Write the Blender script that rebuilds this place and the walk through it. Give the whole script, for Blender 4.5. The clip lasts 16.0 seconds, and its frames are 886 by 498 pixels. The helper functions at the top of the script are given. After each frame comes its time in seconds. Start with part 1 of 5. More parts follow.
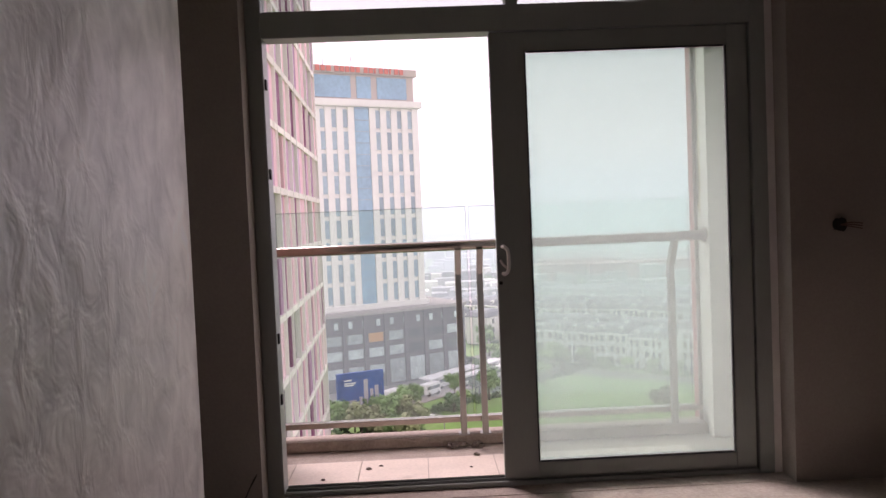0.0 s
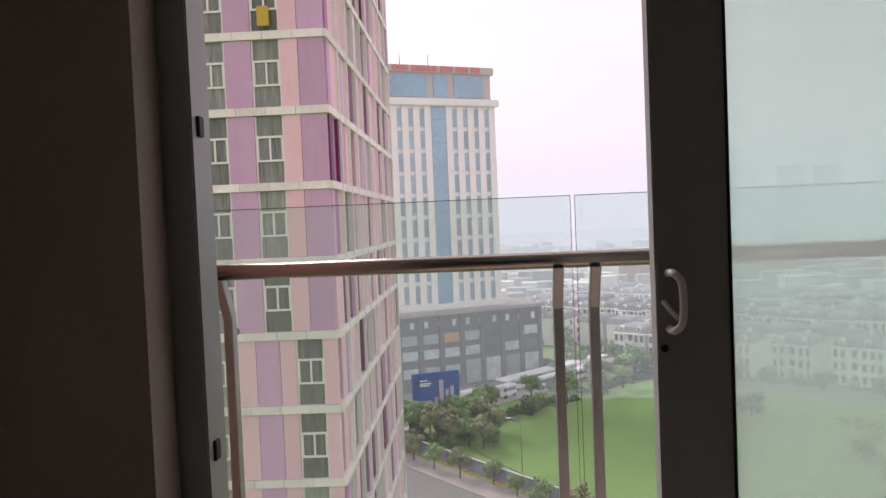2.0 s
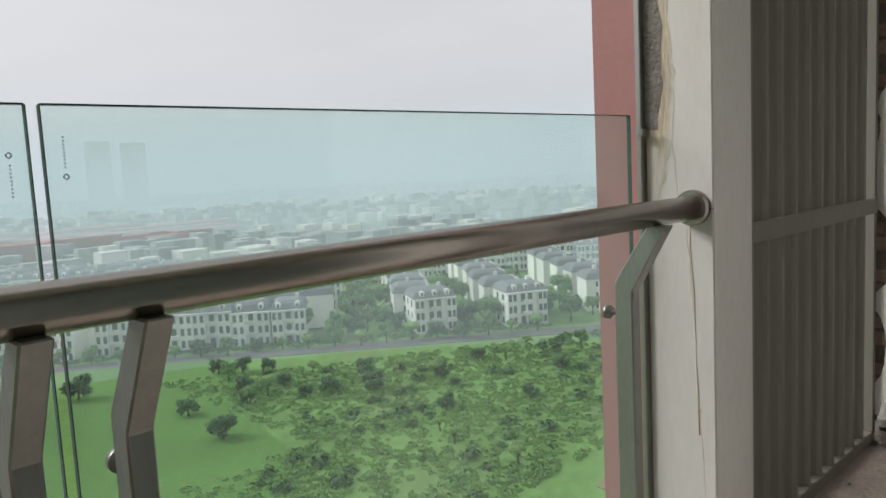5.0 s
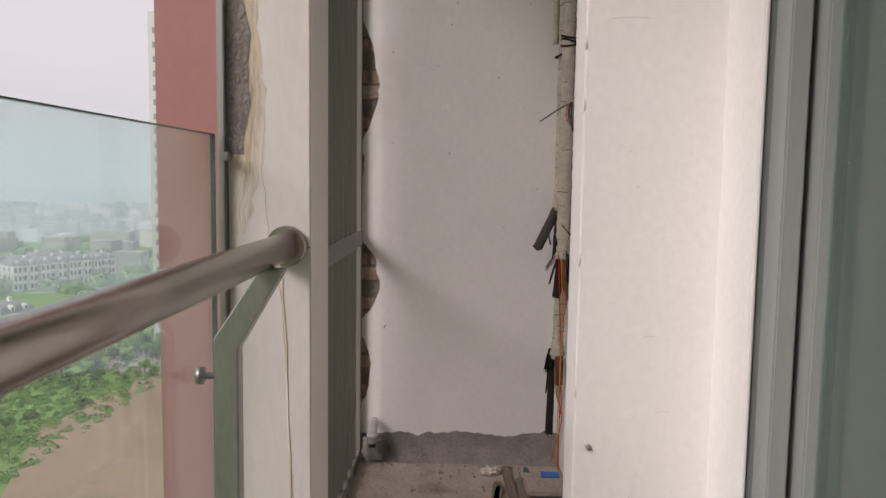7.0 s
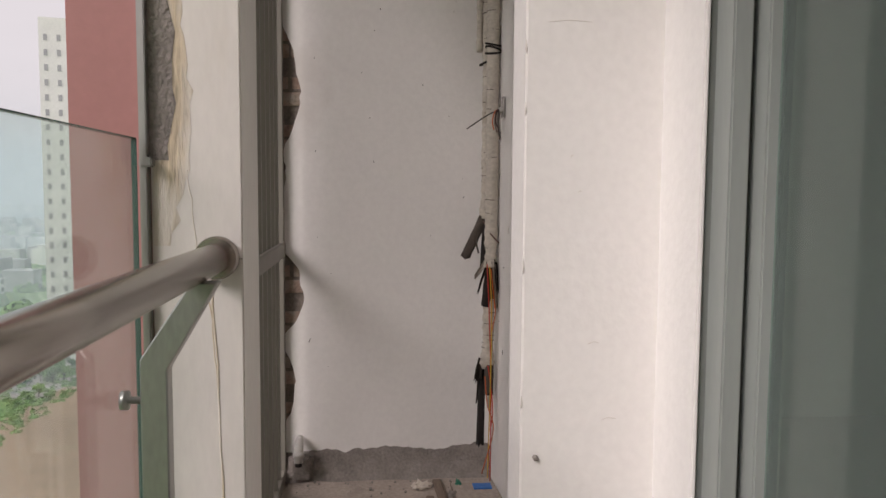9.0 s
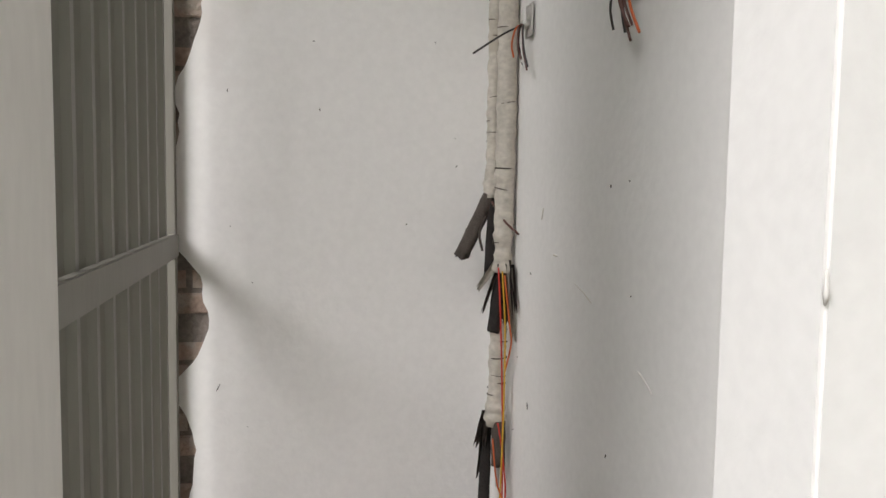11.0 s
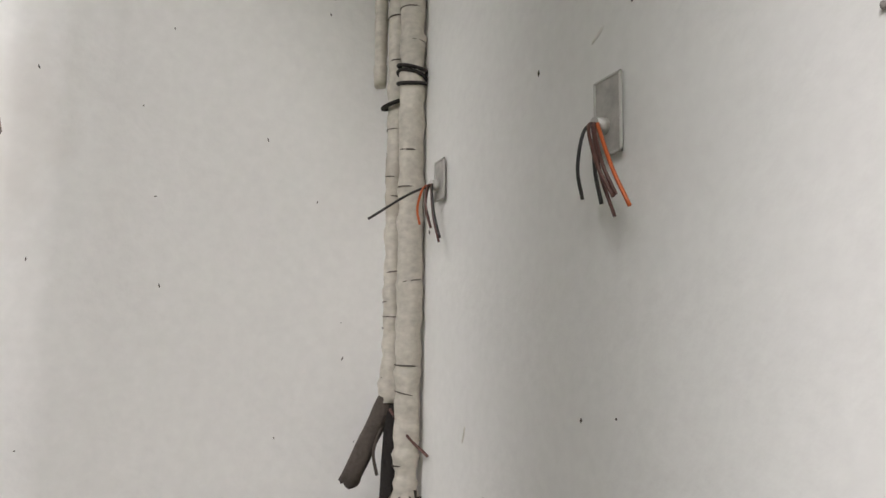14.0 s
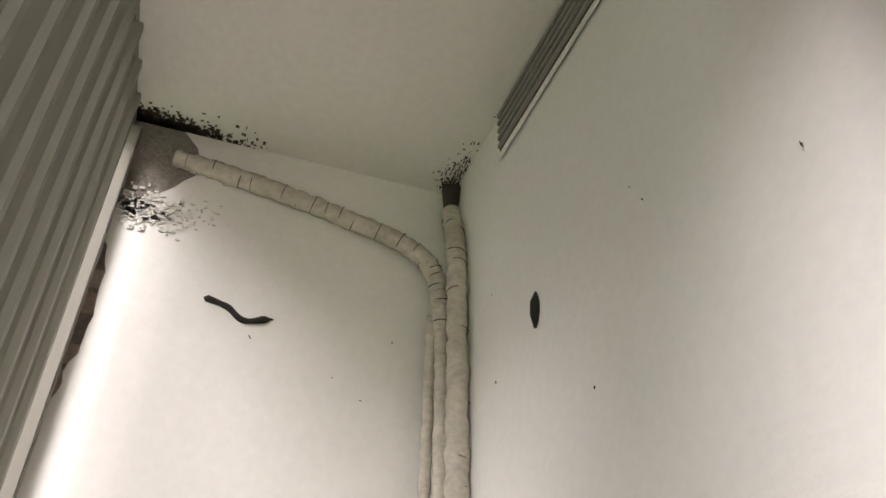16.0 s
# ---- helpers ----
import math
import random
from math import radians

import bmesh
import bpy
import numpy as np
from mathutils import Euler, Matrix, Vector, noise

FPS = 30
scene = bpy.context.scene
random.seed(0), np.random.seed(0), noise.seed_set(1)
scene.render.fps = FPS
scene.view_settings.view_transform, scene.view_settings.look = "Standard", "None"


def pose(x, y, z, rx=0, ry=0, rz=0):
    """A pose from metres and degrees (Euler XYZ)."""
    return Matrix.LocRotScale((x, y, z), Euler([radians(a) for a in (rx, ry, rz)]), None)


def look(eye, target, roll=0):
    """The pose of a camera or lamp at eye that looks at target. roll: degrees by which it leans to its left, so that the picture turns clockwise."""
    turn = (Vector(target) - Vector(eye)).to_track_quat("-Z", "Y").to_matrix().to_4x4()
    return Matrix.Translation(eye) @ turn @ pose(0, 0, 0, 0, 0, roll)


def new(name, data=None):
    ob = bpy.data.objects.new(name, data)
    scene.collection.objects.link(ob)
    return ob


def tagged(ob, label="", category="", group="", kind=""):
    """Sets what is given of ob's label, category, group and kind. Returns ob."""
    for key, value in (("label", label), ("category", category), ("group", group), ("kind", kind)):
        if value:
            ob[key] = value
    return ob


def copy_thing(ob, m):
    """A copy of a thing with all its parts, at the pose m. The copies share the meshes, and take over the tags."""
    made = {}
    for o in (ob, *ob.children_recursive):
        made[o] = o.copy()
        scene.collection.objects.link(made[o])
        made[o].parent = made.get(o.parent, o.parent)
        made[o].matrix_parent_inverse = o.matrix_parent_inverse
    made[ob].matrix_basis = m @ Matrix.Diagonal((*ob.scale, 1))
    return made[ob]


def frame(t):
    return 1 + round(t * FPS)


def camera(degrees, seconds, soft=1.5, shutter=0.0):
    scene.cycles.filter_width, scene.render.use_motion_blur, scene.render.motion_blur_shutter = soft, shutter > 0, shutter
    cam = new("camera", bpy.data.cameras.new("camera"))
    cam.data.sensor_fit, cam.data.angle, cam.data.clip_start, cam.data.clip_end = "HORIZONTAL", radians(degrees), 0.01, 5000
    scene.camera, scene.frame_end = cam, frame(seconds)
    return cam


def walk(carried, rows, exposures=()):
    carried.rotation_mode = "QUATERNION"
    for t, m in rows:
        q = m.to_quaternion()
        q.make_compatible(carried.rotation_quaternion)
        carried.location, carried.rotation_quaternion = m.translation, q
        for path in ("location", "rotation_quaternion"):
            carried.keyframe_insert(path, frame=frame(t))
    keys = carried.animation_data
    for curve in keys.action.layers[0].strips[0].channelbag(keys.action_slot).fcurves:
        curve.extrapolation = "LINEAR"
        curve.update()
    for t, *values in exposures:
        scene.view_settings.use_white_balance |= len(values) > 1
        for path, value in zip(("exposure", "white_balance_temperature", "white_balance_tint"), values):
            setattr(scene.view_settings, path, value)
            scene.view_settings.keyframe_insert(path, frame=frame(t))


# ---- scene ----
cam = camera(60.5, 16.0)
PATH = [
    (0, (0.707, -2.979, 1.325), (0.767, -0.981, 1.246), -2.4),
    (0.5, (0.745, -2.492, 1.318), (0.719, -0.494, 1.229), -2.8),
    (1, (0.731, -1.995, 1.293), (0.657, 0.0, 1.177), -2.0),
    (1.5, (0.7, -1.545, 1.3), (0.619, 0.451, 1.202), -2.5),
    (2, (0.713, -1.093, 1.318), (0.572, 0.901, 1.246), -2.4),
    (2.5, (0.657, -0.677, 1.31), (0.564, 1.32, 1.232), -2.6),
    (3, (0.607, -0.259, 1.286), (0.655, 1.738, 1.186), -3.3),
    (3.5, (0.607, 0.113, 1.298), (0.793, 2.1, 1.172), -2.6),
    (4, (0.563, 0.45, 1.288), (1.197, 2.336, 1.093), -2.4),
    (4.5, (0.59, 0.683, 1.295), (1.678, 2.346, 1.067), -2.4),
    (5, (0.688, 0.865, 1.294), (2.084, 2.281, 1.077), -2.9),
    (7.5, (0.81, 1.452, 1.316), (2.801, 1.366, 1.143), 1.2),
    (8, (0.8, 1.46, 1.314), (2.791, 1.364, 1.144), 1.15),
    (8.5, (0.785, 1.481, 1.308), (2.771, 1.32, 1.133), 0.9),
    (9, (0.874, 1.474, 1.301), (2.859, 1.286, 1.147), 0.4),
    (11.5, (2.288, 1.573, 1.191), (4.206, 1.024, 1.041), 0.9),
    (12, (2.426, 1.584, 1.205), (4.287, 0.871, 1.037), 0.7),
    (12.5, (2.472, 1.564, 1.166), (4.325, 0.888, 0.835), 0.3),
    (13, (2.474, 1.563, 1.179), (4.329, 0.881, 0.874), 0.1),
    (13.5, (2.54, 1.476, 1.243), (4.422, 0.802, 1.194), 0.3),
    (14, (2.539, 1.475, 1.316), (4.394, 0.767, 1.554), 0.7),
    (14.5, (2.536, 1.469, 1.397), (4.346, 0.781, 1.897), 0.7),
    (15, (2.539, 1.485, 1.474), (4.277, 0.832, 2.216), 1.5),
    (15.5, (2.521, 1.507, 1.55), (4.173, 0.919, 2.512), 2.7),
    (16, (2.494, 1.542, 1.601), (4.054, 1.025, 2.742), 1.9),
]
EXPOSURES = [(0, 1.33, 6850, 42), (1.0, 1.05, 6800, 39), (2.5, 0.78, 6750, 34), (3.5, 0.54, 6500, 20), (4.5, 0.46, 6350, 12), (5.0, 0.46, 6350, 12), (7.5, 0.55, 6750, 24), (9.0, 0.55, 6700, 22), (11.5, 1.22, 6250, 13), (13.0, 1.22, 6250, 13), (14.5, 1.35, 6350, 14), (16.0, 2.05, 6600, 18)]
walk(cam, [(t, look(e, g, r)) for t, e, g, r in PATH], EXPOSURES)

# ---- world and sun: overcast, hazy noon ----
world = bpy.data.worlds.new("overcast_sky")
scene.world = world
world.use_nodes = True
wn, wl = world.node_tree.nodes, world.node_tree.links
sky = wn.new("ShaderNodeTexSky")
sky.sky_type, sky.sun_disc = "NISHITA", False
sky.sun_elevation, sky.sun_rotation = radians(37.5), radians(-37.5)
sky.dust_density, sky.air_density, sky.ozone_density = 6.0, 1.0, 1.0
soft_sky = wn.new("ShaderNodeHueSaturation")
soft_sky.inputs["Saturation"].default_value = 0.12
even = wn.new("ShaderNodeGamma")
even.inputs["Gamma"].default_value = 0.12
wl.new(sky.outputs[0], even.inputs["Color"])
wl.new(even.outputs[0], soft_sky.inputs["Color"])
cloud = wn.new("ShaderNodeTexNoise")
cloud.inputs["Scale"].default_value, cloud.inputs["Detail"].default_value = 2.2, 4
cloud_map = wn.new("ShaderNodeMapping")
cloud_map.inputs["Scale"].default_value = (1, 1, 3.5)
cloud_co = wn.new("ShaderNodeTexCoord")
wl.new(cloud_co.outputs["Generated"], cloud_map.inputs[0])
wl.new(cloud_map.outputs[0], cloud.inputs["Vector"])
cloud_ramp = wn.new("ShaderNodeMapRange")
cloud_ramp.inputs["To Min"].default_value, cloud_ramp.inputs["To Max"].default_value = 0.86, 1.1
wl.new(cloud.outputs["Fac"], cloud_ramp.inputs["Value"])
cloud_mul = wn.new("ShaderNodeVectorMath")
cloud_mul.operation = "SCALE"
wl.new(soft_sky.outputs[0], cloud_mul.inputs[0])
wl.new(cloud_ramp.outputs[0], cloud_mul.inputs["Scale"])
wl.new(cloud_mul.outputs[0], wn["Background"].inputs["Color"])
wn["Background"].inputs["Strength"].default_value = 0.46
sun = new("sun", bpy.data.lights.new("sun", "SUN"))
sun.data.energy, sun.data.angle, sun.data.color = 1.6, radians(25), (1, 0.97, 0.93)
sun.matrix_world = look((-46, 60, 58), (0, 0, 0))


# ---- materials ----
def material(name, rgb, rough=0.7, metal=0.0, vary=0.12, scale=6.0, fine=60.0, bump=0.15, stretch=(1, 1, 1), spread=0.0, stain=None, stain_at=0.62, warp=0.0):
    """A surface with large stains and fine grain; spread: how much alike pieces differ."""
    m = bpy.data.materials.new(name)
    m.use_nodes = True
    n, l = m.node_tree.nodes, m.node_tree.links
    b = n["Principled BSDF"]
    b.inputs["Roughness"].default_value, b.inputs["Metallic"].default_value = rough, metal
    co, mp = n.new("ShaderNodeTexCoord"), n.new("ShaderNodeMapping")
    mp.inputs["Scale"].default_value = stretch
    geo = n.new("ShaderNodeNewGeometry")
    l.new(geo.outputs["Position"], mp.inputs[0])
    big, small = n.new("ShaderNodeTexNoise"), n.new("ShaderNodeTexNoise")
    big.inputs["Scale"].default_value, big.inputs["Detail"].default_value = scale, 5
    small.inputs["Scale"].default_value, small.inputs["Detail"].default_value = fine, 3
    big.inputs["Distortion"].default_value = small.inputs["Distortion"].default_value = warp
    l.new(mp.outputs[0], big.inputs["Vector"])
    l.new(mp.outputs[0], small.inputs["Vector"])
    add = n.new("ShaderNodeMath")
    l.new(big.outputs["Fac"], add.inputs[0])
    l.new(small.outputs["Fac"], add.inputs[1])
    rng = n.new("ShaderNodeMapRange")
    rng.inputs["From Min"].default_value, rng.inputs["From Max"].default_value = 0.6, 1.4
    rng.inputs["To Min"].default_value, rng.inputs["To Max"].default_value = 1 - vary, 1 + vary
    l.new(add.outputs[0], rng.inputs["Value"])
    val = rng.outputs[0]
    if spread:
        info = n.new("ShaderNodeObjectInfo")
        r2 = n.new("ShaderNodeMapRange")
        r2.inputs["To Min"].default_value, r2.inputs["To Max"].default_value = 1 - spread, 1 + spread
        l.new(info.outputs["Random"], r2.inputs["Value"])
        mul = n.new("ShaderNodeMath")
        mul.operation = "MULTIPLY"
        l.new(val, mul.inputs[0])
        l.new(r2.outputs[0], mul.inputs[1])
        val = mul.outputs[0]
    col = n.new("ShaderNodeVectorMath")
    col.operation = "SCALE"
    col.inputs[0].default_value = rgb
    l.new(val, col.inputs["Scale"])
    out = col.outputs[0]
    if stain:
        st, rp, mix = n.new("ShaderNodeTexNoise"), n.new("ShaderNodeMapRange"), n.new("ShaderNodeMix")
        st.inputs["Scale"].default_value, st.inputs["Detail"].default_value = scale * 0.6, 8
        l.new(mp.outputs[0], st.inputs["Vector"])
        rp.inputs["From Min"].default_value, rp.inputs["From Max"].default_value = stain_at, stain_at + 0.15
        l.new(st.outputs["Fac"], rp.inputs["Value"])
        mix.data_type = "RGBA"
        l.new(rp.outputs[0], mix.inputs["Factor"])
        l.new(out, mix.inputs["A"])
        mix.inputs["B"].default_value = (*stain, 1)
        out = mix.outputs["Result"]
    l.new(out, b.inputs["Base Color"])
    if bump:
        bp = n.new("ShaderNodeBump")
        bp.inputs["Strength"].default_value, bp.inputs["Distance"].default_value = bump, 0.01 if bump < 0.95 else 0.016
        l.new(add.outputs[0], bp.inputs["Height"])
        l.new(bp.outputs[0], b.inputs["Normal"])
    return m


def clear_glass(name, tint, gloss=0.08, veil=0.0, veil_rgb=(0.8, 0.85, 0.82), blur=0.0):
    """A thin pane: tinted see-through, a Fresnel gloss, and a veil of dust or film."""
    m = bpy.data.materials.new(name)
    m.use_nodes = True
    n, l = m.node_tree.nodes, m.node_tree.links
    n.remove(n["Principled BSDF"])
    if blur:
        see = n.new("ShaderNodeBsdfRefraction")
        see.inputs["IOR"].default_value, see.inputs["Roughness"].default_value = 1.03, blur
    else:
        see = n.new("ShaderNodeBsdfTransparent")
    see.inputs["Color"].default_value = (*tint, 1)
    out = see.outputs[0]
    if veil:
        dust, tr, both, mix = n.new("ShaderNodeBsdfDiffuse"), n.new("ShaderNodeBsdfTranslucent"), n.new("ShaderNodeMixShader"), n.new("ShaderNodeMixShader")
        dust.inputs["Color"].default_value = tr.inputs["Color"].default_value = (*veil_rgb, 1)
        both.inputs[0].default_value = 0.75
        l.new(dust.outputs[0], both.inputs[1])
        l.new(tr.outputs[0], both.inputs[2])
        mix.inputs[0].default_value = veil
        l.new(out, mix.inputs[1])
        l.new(both.outputs[0], mix.inputs[2])
        out = mix.outputs[0]
    gl, lw, top = n.new("ShaderNodeBsdfGlossy"), n.new("ShaderNodeLayerWeight"), n.new("ShaderNodeMixShader")
    power, rise = n.new("ShaderNodeMath"), n.new("ShaderNodeMath")
    power.operation, rise.operation = "POWER", "MULTIPLY_ADD"
    power.inputs[1].default_value, rise.inputs[1].default_value, rise.inputs[2].default_value = 4.0, 0.5, 0.2 * gloss
    gl.inputs["Roughness"].default_value = 0.03
    l.new(lw.outputs["Facing"], power.inputs[0])
    l.new(power.outputs[0], rise.inputs[0])
    l.new(rise.outputs[0], top.inputs[0])
    l.new(out, top.inputs[1])
    l.new(gl.outputs[0], top.inputs[2])
    l.new(top.outputs[0], n["Material Output"].inputs["Surface"])
    return m


SKIM = material("skim_coat_plaster", (0.86, 0.83, 0.79), 0.42, vary=0.3, scale=2.2, fine=8, bump=1.0, stretch=(1.5, 1.0, 0.8), stain=(0.58, 0.55, 0.51), stain_at=0.58, warp=0.5)
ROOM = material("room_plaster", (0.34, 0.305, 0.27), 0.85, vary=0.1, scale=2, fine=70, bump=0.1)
CEIL = material("ceiling_paint", (0.76, 0.74, 0.70), 0.85, vary=0.06, scale=2.5, fine=40, bump=0.1, stain=(0.6, 0.56, 0.5), stain_at=0.66)
CONCRETE = material("dusty_concrete", (0.38, 0.325, 0.28), 0.9, vary=0.25, scale=7, fine=60, bump=0.5, stain=(0.2, 0.165, 0.145))
BARE = material("bare_cement", (0.25, 0.225, 0.205), 0.9, vary=0.3, scale=12, fine=80, bump=0.8)
FLOOR_TILE = material("beige_floor_tile", (0.64, 0.55, 0.47), 0.5, vary=0.15, scale=4, fine=60, bump=0.1, stain=(0.36, 0.31, 0.27))
WALL = material("white_wall_paint", (0.83, 0.815, 0.79), 0.7, vary=0.045, scale=2.2, fine=45, bump=0.12, stain=(0.70, 0.665, 0.62), stain_at=0.66)
COLUMN = material("weathered_column_paint", (0.75, 0.72, 0.68), 0.75, vary=0.06, scale=4, fine=40, bump=0.06, stretch=(1.6, 1.6, 0.5), stain=(0.66, 0.61, 0.53), stain_at=0.6)
RUST = material("rust_streak", (0.58, 0.49, 0.36), 0.9, vary=0.35, scale=16, fine=70, bump=0.3, stretch=(2, 2, 0.4), stain=(0.72, 0.67, 0.60), stain_at=0.42)
# Fin red lightened to salmon: skylight on this wall put into the colour.
LITRED = material("lightened_red_render", (0.70, 0.40, 0.345), 0.75, vary=0.08, scale=2, fine=50, bump=0.08)
PINKFIN = material("dusty_red_panel", (0.43, 0.20, 0.19), 0.6, vary=0.06, scale=2, fine=50, bump=0.05)
BRICK = material("old_brick", (0.34, 0.25, 0.20), 0.95, vary=0.3, scale=20, fine=90, bump=0.8, spread=0.12, stain=(0.37, 0.32, 0.27), stain_at=0.45)
MORTAR = material("mortar", (0.19, 0.16, 0.14), 0.95, vary=0.3, scale=15, fine=80, bump=0.8)
STEEL = material("brushed_steel", (0.38, 0.345, 0.31), 0.26, 1.0, vary=0.1, scale=12, fine=140, bump=0.03, stretch=(0.3, 1, 1))
POSTSTEEL = material("grey_steel_post", (0.36, 0.36, 0.34), 0.38, 0.85, vary=0.12, scale=14, fine=90, bump=0.06, stretch=(1, 1, 0.3))
ALU = material("powder_coated_aluminium", (0.31, 0.34, 0.32), 0.4, vary=0.05, scale=6, fine=90, bump=0.03, stretch=(1, 1, 0.2))
GASKET = material("black_rubber", (0.015, 0.015, 0.015), 0.6, vary=0.1)
LOUVRE = material("grey_louvre_paint", (0.23, 0.215, 0.185), 0.55, vary=0.08, scale=6, fine=60, bump=0.05, stretch=(1, 1, 0.15))
WRAP = material("dirty_white_pipe_wrap", (0.52, 0.48, 0.415), 0.6, vary=0.28, scale=9, fine=50, bump=0.2, stretch=(1, 1, 1.5), stain=(0.40, 0.35, 0.28), stain_at=0.58)
FOAM = material("black_foam", (0.022, 0.018, 0.016), 0.9, vary=0.3, scale=30, fine=150, bump=0.4)
FOAMBROWN = material("weathered_foam", (0.075, 0.06, 0.05), 0.9, vary=0.3, scale=20, fine=120, bump=0.4)
WIRE_RED = material("red_wire", (0.50, 0.035, 0.02), 0.4, vary=0.05)
WIRE_YELLOW = material("yellow_wire", (0.60, 0.36, 0.03), 0.4, vary=0.05)
WIRE_ORANGE = material("orange_wire", (0.55, 0.12, 0.03), 0.4, vary=0.05)
WIRE_BLACK = material("black_wire", (0.03, 0.027, 0.025), 0.45, vary=0.05)
WIRE_BROWN = material("brown_wire", (0.10, 0.04, 0.03), 0.45, vary=0.05)
BOXGREY = material("recessed_box_grey", (0.42, 0.40, 0.37), 0.6, vary=0.2, scale=30)
VENTGREY = material("vent_grille", (0.26, 0.245, 0.225), 0.5, vary=0.1)
PLASTIC_WHITE = material("grey_white_plastic", (0.55, 0.53, 0.50), 0.4, vary=0.1)
WOOD = material("dirty_batten_wood", (0.19, 0.145, 0.11), 0.85, vary=0.3, scale=12, fine=70, bump=0.4, stretch=(0.3, 2, 2))
BLUE = material("blue_plastic", (0.03, 0.17, 0.50), 0.4, vary=0.1)
GREENBAG = material("green_plastic", (0.03, 0.18, 0.12), 0.5, vary=0.2)
PAPER = material("crumpled_paper", (0.55, 0.50, 0.43), 0.85, vary=0.15)
RAIL_GLASS = clear_glass("balustrade_glass", (0.90, 0.957, 0.94), 0.12, 0.03, (0.75, 0.85, 0.82))
GLASS_EDGE = material("glass_edge_green", (0.03, 0.09, 0.075), 0.2, vary=0.05)
SASH_GLASS = clear_glass("filmed_door_glass", (0.72, 0.86, 0.81), 0.2, 0.24, (0.72, 0.80, 0.77), 0.05)
TRANSOM_GLASS = clear_glass("transom_glass", (0.85, 0.9, 0.9), 0.1, 0.1)


# ---- small builders ----
def slab(bm, lo, hi, bevel=0.0):
    """Adds a box between two corners."""
    c = [(a + b) / 2 for a, b in zip(lo, hi)]
    s = [abs(b - a) for a, b in zip(lo, hi)]
    made = bmesh.ops.create_cube(bm, size=1, matrix=Matrix.LocRotScale(c, None, s))
    if bevel:
        edges = list({e for v in made["verts"] for e in v.link_edges})
        bmesh.ops.bevel(bm, geom=edges, offset=bevel, segments=2, affect="EDGES")
    return bm


def box(lo, hi, bevel=0.0):
    return slab(bmesh.new(), lo, hi, bevel)


def rod(bm, path, radius, sides=10, wobble=0.0, cap=True):
    """Adds a tube along a path; radius: one value or one a point."""
    pts = [Vector(p) for p in path]
    rad = radius if isinstance(radius, (list, tuple)) else [radius] * len(pts)
    rings, side = [], None
    for i, p in enumerate(pts):
        d = (pts[min(i + 1, len(pts) - 1)] - pts[max(i - 1, 0)]).normalized()
        if side is None:
            side = d.orthogonal().normalized()
        side = (side - d * side.dot(d)).normalized()
        up = d.cross(side)
        ring = []
        for k in range(sides):
            a = 2 * math.pi * k / sides
            r = rad[i] * (1 + wobble * (noise.noise(p * 31 + Vector((k * 1.7, 0, 0)))))
            ring.append(bm.verts.new(p + (side * math.cos(a) + up * math.sin(a)) * r))
        rings.append(ring)
    for a, b in zip(rings, rings[1:]):
        for k in range(sides):
            f = bm.faces.new((a[k], a[(k + 1) % sides], b[(k + 1) % sides], b[k]))
            f.smooth = True
    if cap:
        bm.faces.new(rings[0][::-1])
        bm.faces.new(rings[-1])
    return bm


def bend(points, steps=8):
    """A smooth line through some points (Catmull-Rom)."""
    p = [Vector(q) for q in points]
    p = [2 * p[0] - p[1]] + p + [2 * p[-1] - p[-2]]
    out = []
    for i in range(1, len(p) - 2):
        for s in range(steps):
            t = s / steps
            out.append(0.5 * (2 * p[i] + (p[i + 1] - p[i - 1]) * t + (2 * p[i - 1] - 5 * p[i] + 4 * p[i + 1] - p[i + 2]) * t * t + (3 * p[i] - p[i - 1] - 3 * p[i + 1] + p[i + 2]) * t ** 3))
    return out + [p[-2]]


def mesh_of(name, bm, mat):
    bmesh.ops.recalc_face_normals(bm, faces=bm.faces)
    me = bpy.data.meshes.new(name)
    bm.to_mesh(me)
    bm.free()
    for m in mat if isinstance(mat, (list, tuple)) else [mat]:
        me.materials.append(m)
    return me


def part(name, bm, mat, parent, label=""):
    ob = new(name, mesh_of(name, bm, mat))
    ob.parent = parent
    return tagged(ob, label)


def piece(name, me, parent, at, turn=0.0):
    """One of many alike pieces, on shared mesh data."""
    ob = new(name, me)
    ob.parent = parent
    ob.location, ob.rotation_euler = at, (0, 0, turn)
    return ob


def thing(name, label, category, at=(0, 0, 0), turn=0.0, group="", kind=""):
    ob = new(name)
    ob.location, ob.rotation_euler = at, (0, 0, turn)
    return tagged(ob, label, category, group, kind)


def structure(name, bm, mat, label, category):
    return tagged(new(name, mesh_of(name, bm, mat)), label, category, kind="structure")


# ---- plan of the flat ----
Y_DOOR, Y_IN, Y_OUT = 0.75, 0.56, 0.81       # door plane, room face and balcony face of the window wall
X_L, X_R = -0.08, 2.46                        # opening of the door in the wall
H_DOOR, H_OPEN, H_CEIL = 2.21, 2.86, 3.10
X_SIDE, X_END = -0.33, 4.258                  # room's side wall, balcony's end wall
Z_BALC = -0.13
Y_RAIL, Z_RAIL = 1.80, 1.155
Y_GLASS = 1.945

